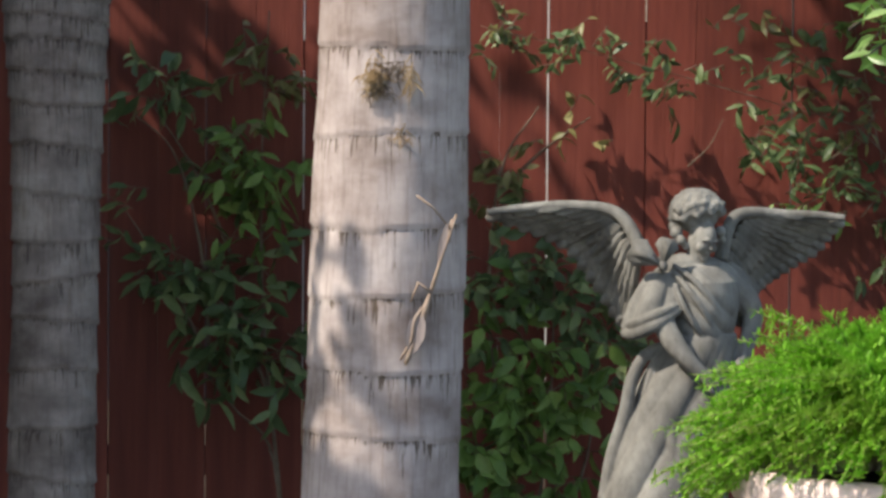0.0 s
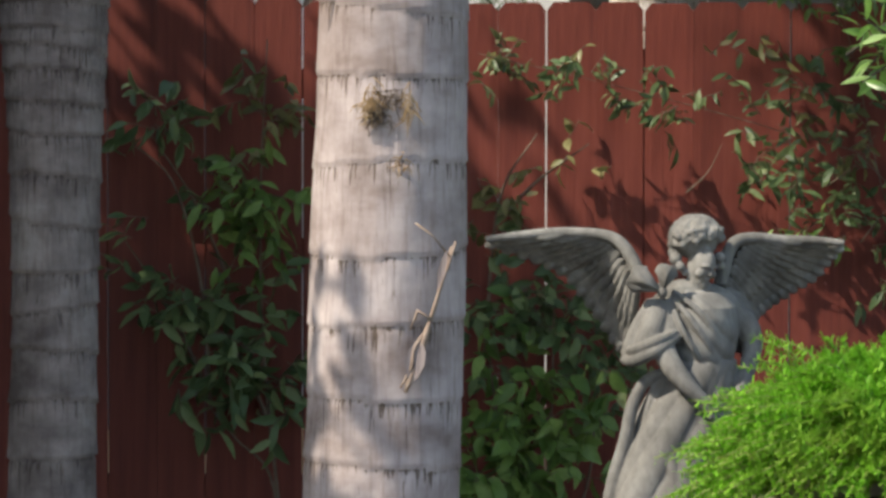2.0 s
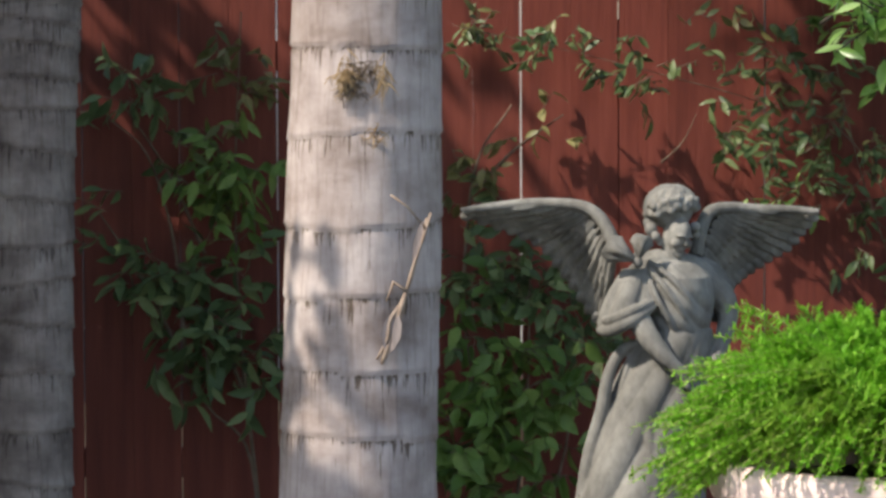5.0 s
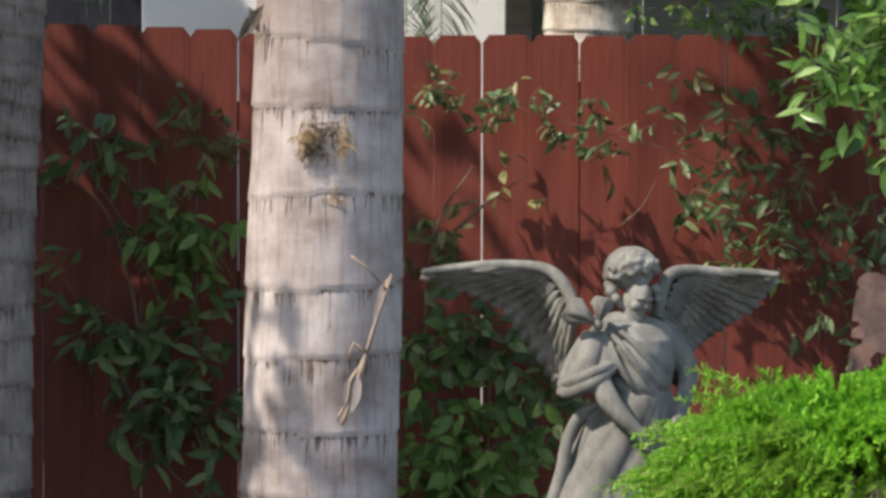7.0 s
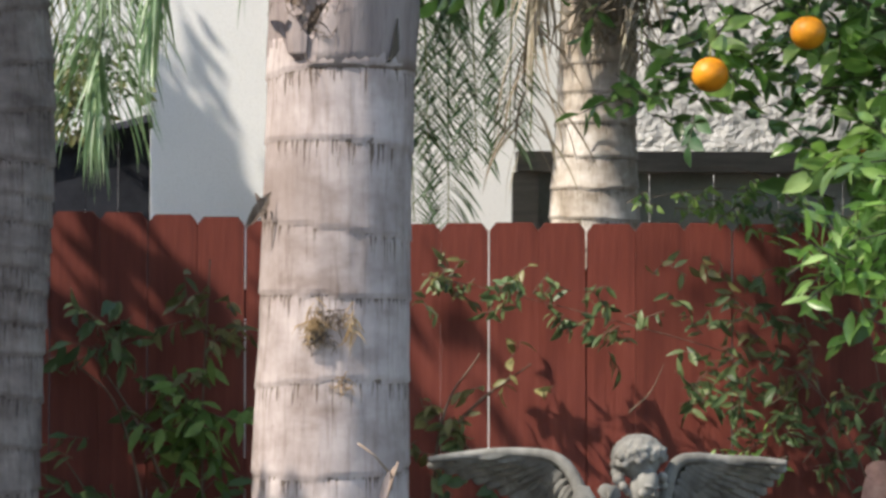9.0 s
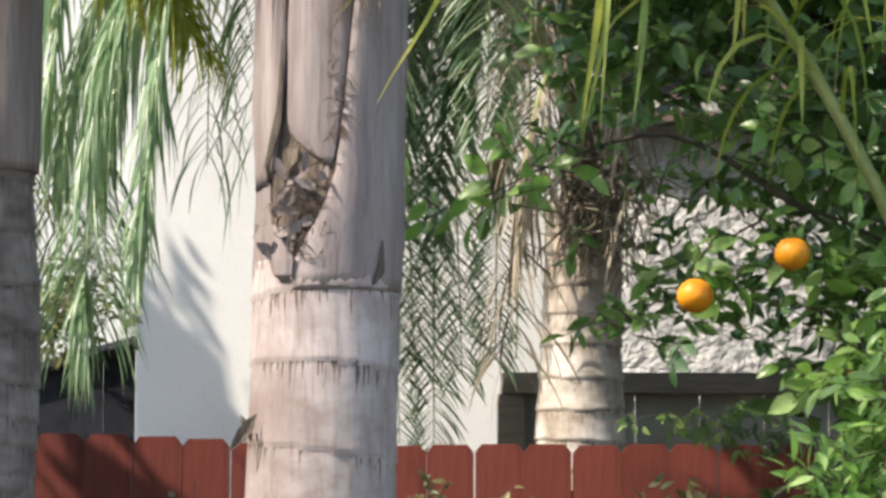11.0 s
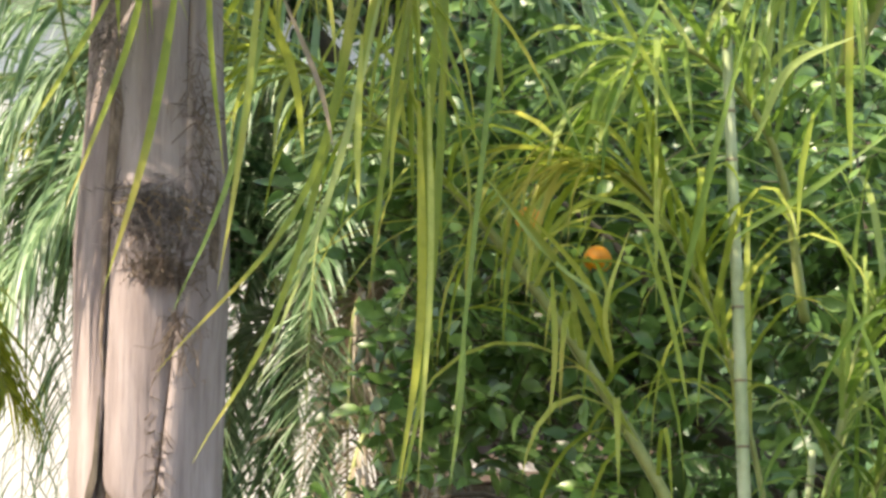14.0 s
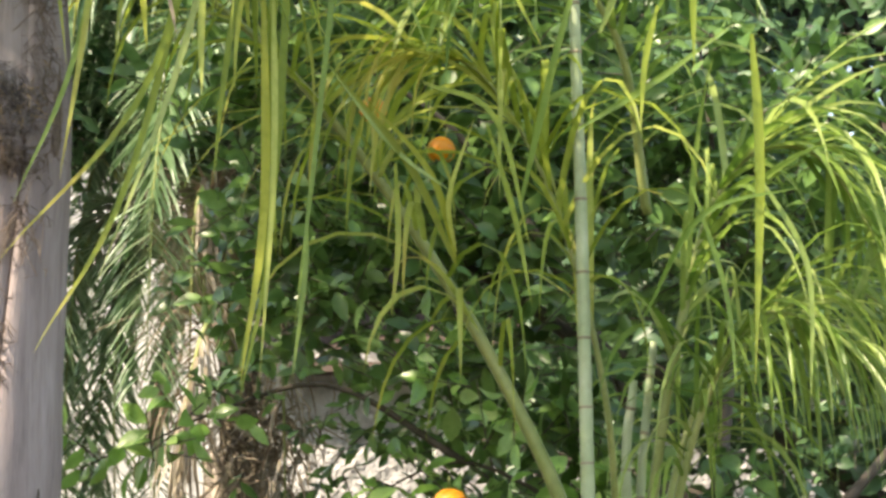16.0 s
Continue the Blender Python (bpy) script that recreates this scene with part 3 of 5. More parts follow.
rings_b = [0.12, 0.26, 0.40, 0.53, 0.655, 0.79, 0.92, 1.02, 1.12, 1.235, 1.345, 1.46, 1.53, 1.60, 1.66, 1.71, 1.77, 1.84, 1.93, 2.05, 2.17, 2.30, 2.44]
palm_trunk(line_b, rad_b, rings_b, 2.55, M_BARK_GREY_SHADED, palm_b, lip=0.006)
sheath(line_b, rad_b, 2.45, 3.6, lambda q: (-0.9 + 0.2 * q, 2.8), palm_b, off=0.012, label="smooth grey-brown leaf sheath")
sheath(line_b, rad_b, 2.5, 3.6, lambda q: (-2.9, -0.6 + 0.3 * q), palm_b, off=0.02, label="smooth grey-brown leaf sheath")
crown(palm_b, (-0.95, 7.78, 3.6), 9, 2.0, M_QUEEN, -1.25, 3.6, rise=1.1, drop=0.9, leaf_len=0.55, leaf_w=0.02)
frond([(-0.95, 7.75, 3.6), (-0.86, 7.55, 3.62), (-0.70, 7.35, 3.35), (-0.52, 7.25, 2.95), (-0.42, 7.2, 2.70)], palm_b, M_OLIVE, 0.36, 0.008, 130, 0.85, 1.2, 0.014, 0.1,
      label="dense olive-yellow hanging frond")
frond([(-0.95, 7.75, 3.6), (-0.9, 7.4, 3.78), (-0.72, 7.2, 3.6), (-0.62, 7.12, 3.2), (-0.58, 7.1, 2.85)], palm_b, M_OLIVE, 0.38, 0.008, 110, 0.85, 1.2, 0.014, 0.1,
      label="dense olive-yellow hanging frond")
frond([(-0.95, 7.75, 3.6), (-1.0, 7.5, 3.75), (-0.85, 7.3, 3.5), (-0.75, 7.25, 3.05)], palm_b, M_OLIVE, 0.36, 0.008, 110, 0.85, 1.3, 0.014, 0.1,
      label="dense olive-yellow hanging frond")

# ---------------------------------------------------------------- stone angel
def angel():
    s = Shape()
    Y = 7.40

    def sheet(rows, cols, point):
        """A tube-like surface over a grid; point(u, v) gives its place."""
        q = len(s.v)
        n = cols
        for i in range(rows + 1):
            for k in range(n):
                s.v.append(Vector(point(i / rows, k / cols)))
        for i in range(rows):
            for k in range(cols):
                m = (k + 1) % n
                s.f.append((q + i * n + k, q + i * n + m, q + (i + 1) * n + m, q + (i + 1) * n + k))
        s.f.append(tuple(q + k for k in range(n))[::-1])
        s.f.append(tuple(q + rows * n + k for k in range(n)))

    def slab(rows, cols, point, thick):
        """A closed sheet of cloth or stone of the given thickness."""
        q, n = len(s.v), cols + 1
        m = (rows + 1) * n
        for back in (0.0, thick):
            for i in range(rows + 1):
                for k in range(n):
                    s.v.append(Vector(point(i / rows, k / cols)) + Vector((0, back, 0)))
        for i in range(rows):
            for k in range(cols):
                a = q + i * n + k
                s.f += [(a, a + 1, a + n + 1, a + n), (m + a, m + a + n, m + a + n + 1, m + a + 1)]
        for k in range(cols):
            a, b = q + k, q + rows * n + k
            s.f += [(a + 1, a, m + a, m + a + 1), (b, b + 1, m + b + 1, m + b)]
        for i in range(rows):
            a, b = q + i * n, q + i * n + cols
            s.f += [(a, a + n, m + a + n, m + a), (b + n, b, m + b, m + b + n)]

    def crease(w, sharp=0.6):
        """Round ridges with narrow valleys."""
        return abs(math.cos(w)) ** sharp

    # plinth
    s.tube([(0.56, Y, -0.0152), (0.56, Y, 0.10)], [0.25, 0.235], 28)
    s.tube([(0.56, Y, 0.10), (0.56, Y, 0.14)], [0.215, 0.20], 28)

    # skirt: broad folds that sweep from the waist to one side
    def skirt(u, v):
        z = 0.12 + 0.81 * u
        a = 2 * math.pi * v
        half = 0.080 + 0.125 * (1 - u) ** 0.75
        cx = 0.612 - 0.22 * (1 - u) ** 0.9 + 0.13 * (1 - u) ** 2.5
        turn = a + 2.3 * (1 - u) ** 1.2
        depth = (0.012 + 0.020 * (1 - u)) * min(1.0, (1 - u) * 5 + 0.2)
        r = half - depth + depth * (0.7 * crease(turn * 2.5 + 0.6, 0.7) + 0.5 * crease(turn * 4.0 + 1.9 + 1.2 * math.sin(3 * u), 0.8))
        return cx + r * math.sin(a), Y - 0.95 * r * math.cos(a), z
    sheet(90, 120, skirt)
    # cloth gathered over the hip
    for pts, r0, r1 in (([(0.530, 0.905), (0.475, 0.880), (0.443, 0.820), (0.428, 0.740), (0.400, 0.640), (0.385, 0.540)], 0.013, 0.020),
                        ([(0.545, 0.900), (0.500, 0.865), (0.480, 0.800), (0.470, 0.720), (0.440, 0.620), (0.430, 0.520)], 0.010, 0.020),
                        ([(0.575, 0.880), (0.540, 0.830), (0.528, 0.760), (0.535, 0.680), (0.545, 0.580), (0.525, 0.48)], 0.009, 0.018)):
        k = [(x, Y - math.sqrt(max(0.0009, (0.075 + 0.14 * (0.92 - z)) ** 2 - (x - 0.60 + 0.16 * (0.92 - z)) ** 2)) - 0.002, z) for x, z in pts]
        s.tube(curve_points(k, 20), [r0 + (r1 - r0) * i / 20 for i in range(21)], 12)

    # bodice with folds slanting from the knotted shoulder to the belt
    def bodice(u, v):
        z = 0.905 + 0.185 * u
        a = 2 * math.pi * v
        half = 0.064 + 0.022 * math.sin(math.pi * min(1, u * 0.85)) - 0.03 * max(0, u - 0.8) * 4
        x = half * math.sin(a)
        r = half * (0.78 if math.cos(a) < 0 else 0.92)
        slant = (x * 0.8 + (z - 1.0) * 0.95) * 62
        cover = max(0.0, min(1.0, (0.045 - (x * 0.72 + (z - 1.03) * 0.75)) * 60))
        y = -r * math.cos(a) - (0.010 * crease(slant, 0.9) + 0.004) * cover * max(0, math.cos(a)) ** 0.5
        return 0.607 + 0.004 * (1 - u) + x, Y + y, z
    sheet(70, 110, bodice)
    s.tube([(0.611 + 0.068 * math.sin(a), Y - 0.066 * math.cos(a), 0.925 - 0.003 * math.sin(a)) for a in [k * 6.2832 / 24 for k in range(25)]], 0.009, 8)
    # shoulders
    s.tube(curve_points([(0.520, Y + 0.005, 1.075), (0.560, Y, 1.085), (0.605, Y + 0.005, 1.080), (0.650, Y + 0.01, 1.065), (0.682, Y + 0.02, 1.035)], 12),
           [0.030, 0.032, 0.033, 0.034, 0.034, 0.034, 0.034, 0.034, 0.034, 0.034, 0.034, 0.033, 0.030], 14)
    # hem of the neckline
    s.tube(curve_points([(0.535, Y - 0.052, 1.092), (0.580, Y - 0.086, 1.060), (0.628, Y - 0.086, 1.005), (0.668, Y - 0.050, 0.945)], 14), 0.007, 8)
    s.tube(curve_points([(0.532, Y - 0.052, 1.080), (0.566, Y - 0.088, 1.040), (0.606, Y - 0.088, 0.985), (0.640, Y - 0.064, 0.930)], 14), 0.0075, 8)
    s.tube(curve_points([(0.530, Y - 0.050, 1.070), (0.548, Y - 0.084, 1.020), (0.578, Y - 0.086, 0.965), (0.600, Y - 0.070, 0.930)], 14), 0.0075, 8)

    # neck and head, bent forward and to one side
    s.tube([(0.596, Y + 0.004, 1.065), (0.598, Y - 0.012, 1.150)], [0.030, 0.025], 14)
    fwd = Vector((0.44, -0.80, -0.41)).normalized()
    up = (Vector((0.10, 0.0, 1.0)) - fwd * fwd.z).normalized()
    rt = fwd.cross(up)
    turn = Matrix((rt, -fwd, up)).transposed()
    C = Vector((0.605, Y - 0.020, 1.152))

    def at(x, y, z):
        return C + rt * x + fwd * y + up * z
    s.ball(at(0, 0, 0), (0.029, 0.041, 0.045), turn, 20, 14)
    s.ball(at(0, 0.014, -0.028), (0.018, 0.024, 0.018), turn)
    s.tube([at(0, 0.040, 0.010), at(0, 0.046, -0.002), at(0, 0.047, -0.007)], [0.003, 0.004, 0.0048], 8)
    for k in (-1, 1):
        s.tube([at(0.004 * k, 0.040, 0.013), at(0.013 * k, 0.039, 0.015), at(0.024 * k, 0.031, 0.011)], [0.0025, 0.003, 0.0025], 7)
        s.ball(at(0.016 * k, 0.027, -0.010), (0.012, 0.012, 0.012), turn)
    s.ball(at(0, 0.0385, -0.019), (0.0065, 0.004, 0.0024), turn)
    s.ball(at(0, 0.0375, -0.024), (0.006, 0.004, 0.0024), turn)
    s.ball(at(0, 0.033, -0.037), (0.008, 0.007, 0.007), turn)
    # hair: a smooth cap, wavy locks that end in curls over the brow and at the nape
    H = Vector((0.593, Y + 0.012, 1.213))
    s.ball(H, (0.054, 0.058, 0.050), None, 24, 16)
    r2 = random.Random(4)
    for k in range(46):
        a = 2 * math.pi * k / 46 + r2.uniform(-0.06, 0.06)
        front = max(0.0, math.cos(a - 0.45))
        low = 1.62 - 0.12 * front + 0.35 * max(0.0, math.cos(a + 1.5)) + r2.uniform(-0.12, 0.12)
        pts = []
        for i in range(9):
            b = 0.15 + (low - 0.15) * i / 8
            w = a + 0.16 * math.sin(i * 1.5 + k) * (i / 8)
            lift = 1.0 + 0.05 * math.sin(i * 1.7 + k * 2.1)
            pts.append(H + Vector((math.sin(b) * math.sin(w) * 0.058, -math.sin(b) * math.cos(w) * 0.063, math.cos(b) * 0.054)) * lift)
        s.tube(pts, [0.004 + 0.0006 * i for i in range(9)], 8)
        e = pts[-1]
        s.ball(e + Vector((0, 0, 0.002)), r2.uniform(0.0085, 0.0115), seg=10, rings=7)
        if front > 0.25:
            s.ball(pts[6] + Vector((math.sin(a), -math.cos(a), 0)) * 0.006, r2.uniform(0.007, 0.010), seg=9, rings=6)
    for x, y, z, r in ((0.545, -0.010, 1.165, 0.016), (0.556, -0.022, 1.148, 0.012), (0.540, 0.002, 1.180, 0.014), (0.566, -0.020, 1.134, 0.009), (0.649, -0.004, 1.170, 0.013), (0.652, 0.010, 1.150, 0.012)):
        s.ball((x, Y + y, z), r, seg=10, rings=7)

    # bow on the shoulder: fans of folded cloth and the knot
    K = Vector((0.510, Y - 0.060, 1.092))

    def fan(a0, a1, ln, ridges, bulge):
        def cloth(u, v):
            a = a0 + (a1 - a0) * v
            o = ln * u * (0.80 + 0.20 * math.sin(math.pi * v)) * (1 - 0.10 * crease(ridges * math.pi * v, 1.0))
            y = -0.012 - bulge * math.sin(math.pi * min(1, u * 0.85)) * (0.55 + 0.45 * crease(ridges * math.pi * v, 0.8)) * math.sin(math.pi * (0.1 + 0.8 * v))
            return K + Vector((o * math.cos(a), y, o * math.sin(a)))
        slab(16, 30, cloth, 0.020)
        s.tube([cloth(1.0, k / 14) + Vector((0, 0.006, 0)) for k in range(15)], 0.006, 8)
    fan(2.15, 3.15, 0.090, 2.0, 0.034)
    fan(0.85, 1.90, 0.066, 2.0, 0.030)
    s.ball(K + Vector((0, -0.016, -0.002)), (0.012, 0.012, 0.014))

    # puffed sleeve, folds fanning out from the knot, hem rolled up over the elbow
    def sleeve(u, v):
        a = 2 * math.pi * v
        cx, cz = 0.510 - 0.020 * u, 1.074 - 0.120 * u
        half = 0.034 + 0.036 * math.sin(math.pi * 0.5 * min(1, u * 1.15)) - 0.012 * max(0, u - 0.88) * 8
        r = half + 0.016 * (crease(a * 2.5 + 0.9 * u + 0.4, 0.7) - 0.65) * min(1, u * 2.2)
        return cx + r * math.sin(a), Y - 0.040 - 0.80 * r * math.cos(a), cz + 0.42 * r * math.sin(a) * u
    sheet(44, 84, sleeve)
    for k, (dz, r) in enumerate(((0.0, 0.015), (0.024, 0.012))):
        s.tube(curve_points([(0.424 + 0.006 * k, Y - 0.030, 0.930 + dz), (0.446, Y - 0.084, 0.932 + dz), (0.496, Y - 0.104, 0.958 + dz * 0.9), (0.548, Y - 0.076, 0.990 + dz * 0.5)], 14),
               [r * (0.75 + 0.25 * math.sin(math.pi * i / 14)) for i in range(15)], 10)

    # forearms and hand
    s.tube(curve_points([(0.508, Y - 0.070, 0.965), (0.535, Y - 0.108, 0.915), (0.575, Y - 0.125, 0.868), (0.612, Y - 0.124, 0.832), (0.630, Y - 0.120, 0.815)], 12),
           [0.030, 0.028, 0.027, 0.026, 0.024, 0.022, 0.020, 0.018, 0.0175, 0.018, 0.019, 0.018, 0.013], 14)
    for k in range(4):
        s.tube([(0.618, Y - 0.125 - 0.004 * k, 0.832 - 0.008 * k), (0.645, Y - 0.118, 0.808 - 0.009 * k), (0.658, Y - 0.105, 0.790 - 0.008 * k)], 0.0062, 7)
    s.tube(curve_points([(0.672, Y + 0.01, 1.045), (0.716, Y + 0.03, 1.00), (0.728, Y + 0.02, 0.945), (0.690, Y - 0.05, 0.85)], 10),
           [0.028, 0.032, 0.034, 0.034, 0.032, 0.029, 0.026, 0.023, 0.021, 0.019, 0.017], 12)

    # wings: long feathers fan out from the shoulder, their round tips step down the trailing edge
    def wing(top, tips):
        arm = curve_points(top, 40)
        s.tube(arm, [0.008 + 0.010 * (i / 40) ** 0.7 for i in range(41)], 10)
        ends = curve_points(tips, 26)

        def web(u, v):
            p, q = arm[min(40, int(round(40 * u)))], ends[min(26, int(round(26 * u)))]
            g = p.lerp(q, v * 0.90)
            g.y += 0.010 + 0.012 * math.sin(math.pi * v)
            return g
        slab(40, 16, web, 0.012)
        for row, (reach, y, wd) in enumerate(((1.0, 0.014, 0.0125), (0.72, 0.002, 0.011), (0.46, -0.007, 0.010))):
            for k in range(0, 27, 2 if row else 1):
                u = k / 26
                e = ends[k]
                p = arm[min(40, int(40 * (0.42 + 0.58 * u ** 0.8)))]
                if row:
                    e = p.lerp(e, reach)
                d = e - p
                if d.length < 0.02:
                    continue
                keep = 0.55 if row == 0 else 0.8
                zc = d.normalized()
                yc = (Vector((0, 1, 0)) - zc * zc.y).normalized()
                m = Matrix((yc.cross(zc), yc, zc)).transposed()
                s.ball(p.lerp(e, 1 - keep / 2) + Vector((0, y + 0.004 * (k % 2), 0)), (wd, 0.0048, d.length * keep / 2), m, 10, 8)
                if row == 0 and k % 2 == 0:
                    s.ball(e - zc * wd + Vector((0, y - 0.004, 0)), (wd * 1.0, 0.009, wd * 1.5), m, 10, 7)
    B = Y + 0.07
    wing([(0.100, B + 0.01, 1.2065), (0.177, B + 0.02, 1.216), (0.270, B + 0.02, 1.224), (0.369, B + 0.01, 1.220), (0.413, B, 1.2045), (0.443, B - 0.01, 1.170), (0.465, B - 0.02, 1.12)],
         [(0.103, B + 0.03, 1.192), (0.177, B + 0.08, 1.166), (0.238, B + 0.11, 1.142), (0.293, B + 0.13, 1.110), (0.337, B + 0.14, 1.056), (0.374, B + 0.14, 1.006), (0.410, B + 0.13, 0.950), (0.440, B + 0.12, 0.918)])
    wing([(0.952, B + 0.01, 1.200), (0.88, B + 0.02, 1.206), (0.808, B + 0.02, 1.207), (0.735, B + 0.01, 1.212), (0.692, B, 1.202), (0.670, B - 0.01, 1.165), (0.655, B - 0.02, 1.10)],
         [(0.950, B + 0.03, 1.184), (0.928, B + 0.08, 1.150), (0.900, B + 0.11, 1.110), (0.860, B + 0.13, 1.085), (0.820, B + 0.14, 1.058), (0.785, B + 0.14, 1.035), (0.757, B + 0.13, 1.010), (0.735, B + 0.12, 0.985)])
    for cx in (-1, 1):        # where the wings join the back
        s.ball((0.605 + cx * 0.075, Y + 0.055, 1.02), (0.06, 0.025, 0.085), Matrix.Rotation(-cx * 0.5, 3, 'Y'))
    ob = part("angel_statue", s, M_STONE)
    m = ob.modifiers.new("fuse", 'REMESH')
    m.mode, m.voxel_size, m.use_smooth_shade = 'VOXEL', 0.0028, True
    sm = ob.modifiers.new("soften", 'SMOOTH')
    sm.factor, sm.iterations = 0.5, 1
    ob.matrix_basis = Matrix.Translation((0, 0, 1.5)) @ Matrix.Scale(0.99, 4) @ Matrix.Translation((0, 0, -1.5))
    return tagged(ob, "weathered grey stone winged figure in a draped robe", "statue")


angel()


# ---------------------------------------------------------------- potted fern
def potted_fern(x, y, rim_z):
    th = thing("potted_fern", "bright green feathery fern overflowing a pale pink pot", "potted plant")
    s = Shape()
    prof = [(0.20, 0.0), (0.215, 0.02), (0.30, rim_z - 0.10), (0.305, rim_z - 0.075), (0.335, rim_z - 0.07), (0.342, rim_z - 0.055),
            (0.342, rim_z - 0.012), (0.332, rim_z), (0.305, rim_z), (0.298, rim_z - 0.012), (0.29, rim_z - 0.09), (0.0, rim_z - 0.09)]
    seg = 56
    for r, z in prof:
        for k in range(seg):
            a = 6.28319 * k / seg
            s.v.append(Vector((x + r * math.cos(a), y + r * math.sin(a), z)))
    for i in range(len(prof) - 1):
        for k in range(seg):
            n = (k + 1) % seg
            s.f.append((i * seg + k, i * seg + n, (i + 1) * seg + n, (i + 1) * seg + k))
    part("pot", s, M_POT, th, "pale pink glazed pot with a thick rim")
    s = Shape()
    s.tube([(x, y, rim_z - 0.085), (x, y, rim_z - 0.045)], [0.288, 0.27], 30)
    part("soil", s, M_SOIL, th, "dark potting soil")
    stems, needles, dry = Shape(), Shape(), Shape()
    r3 = random.Random(11)
    for k in range(1500):
        a = r3.uniform(0, 6.283)
        q = r3.random() ** 0.5
        front = math.sin(a) < -0.35
        el = r3.uniform(0.05 if front else -0.34, 1.0) if q > 0.3 else r3.uniform(0.5, 1.0)
        R = Vector((0.43, 0.38, 0.275))
        cosel = math.sqrt(max(0, 1 - el * el))
        tip = Vector((x + R.x * cosel * math.cos(a), y + R.y * cosel * math.sin(a), rim_z - 0.02 + R.z * el * (1 if el > 0 else 0.6)))
        tip += Vector((r3.gauss(0, 0.016), r3.gauss(0, 0.016), r3.gauss(0, 0.013)))
        tip.z += 0.03 * noise.noise(Vector((tip.x * 6, tip.y * 6, 0)))
        if r3.random() < 0.14:
            tip += (tip - Vector((x, y, rim_z))) * r3.uniform(0.06, 0.2)
        root = Vector((x + 0.12 * math.cos(a) * q, y + 0.12 * math.sin(a) * q, rim_z + 0.02))
        mid = root.lerp(tip, 0.6) + Vector((0, 0, 0.05))
        pts = curve_points([root, mid, tip], 10)
        stems.tube(pts, 0.0012, 4, False)
        brown = el < 0.30 and front and math.cos(a) > -0.15 and r3.random() < 0.85
        bush = dry if brown else needles
        for i in range(4, 11):
            for _ in range(10):
                d = (pts[i] - pts[i - 1]).normalized()
                w = Vector((r3.uniform(-1, 1), r3.uniform(-1, 1), r3.uniform(-0.7, 1))).normalized() * 0.85 + d * 0.7
                p = pts[i - 1].lerp(pts[i], r3.random())
                ln, t = r3.uniform(0.014, 0.030) * (1.15 - 0.05 * i), w.cross(Vector((0.3, 0.2, 0.9))).normalized() * 0.0025
                v = len(bush.v)
                e = p + w.normalized() * ln
                bush.v += [p - t, p + t, e + t * 0.6, e - t * 0.6]
                bush.f.append((v, v + 1, v + 2, v + 3))
    tagged(part("stem_tangle", stems, M_RACHIS, th, "thin arching stems"), kind="stuff")
    tagged(part("needle_foliage", needles, M_FERN, th, "bright green needle leaves"), kind="stuff")
    tagged(part("dry_foliage", dry, M_DRYLEAF, th, "dry brownish needle leaves"), kind="stuff")
    return th


potted_fern(0.870, 5.72, 0.822)

# rusty cut-out ornament on a stake behind the pot
stake = thing("garden_stake", "rusty pink-brown cut-out metal ornament on a stake", "garden ornament")
s = Shape()
s.tube(curve_points([(0.905, 6.02, 0.0), (0.900, 6.02, 0.60), (0.899, 6.0, 0.96), (0.903, 6.0, 1.10)], 16), 0.006, 8)
part("stake_rod", s, M_STEM, stake, "thin brown metal rod")
s = Shape()
edge = [(0.897, 1.050), (0.898, 1.085), (0.901, 1.118), (0.922, 1.128), (0.924, 1.138), (0.903, 1.140), (0.903, 1.155), (0.917, 1.163), (0.917, 1.170), (0.904, 1.172), (0.907, 1.200),
        (0.912, 1.228), (0.917, 1.236), (0.912, 1.242), (0.916, 1.254), (0.930, 1.264), (0.950, 1.265), (0.975, 1.256), (1.000, 1.236), (1.012, 1.205), (1.010, 1.170),
        (0.998, 1.140), (0.972, 1.122), (0.966, 1.108), (0.950, 1.114), (0.938, 1.100), (0.940, 1.085), (0.926, 1.080), (0.916, 1.060), (0.908, 1.048)]
n = len(edge)
for side in (0, 1):
    for x, z in edge:
        s.v.append(Vector((x, 5.996 + 0.004 * side + 0.25 * (x - 0.95) ** 2 / 0.1, z)))
s.f.append(tuple(range(n - 1, -1, -1)))
s.f.append(tuple(range(n, 2 * n)))
for k in range(n):
    s.f.append((k, (k + 1) % n, n + (k + 1) % n, n + k))
part("plate", s, M_RUST, stake, smooth=False)


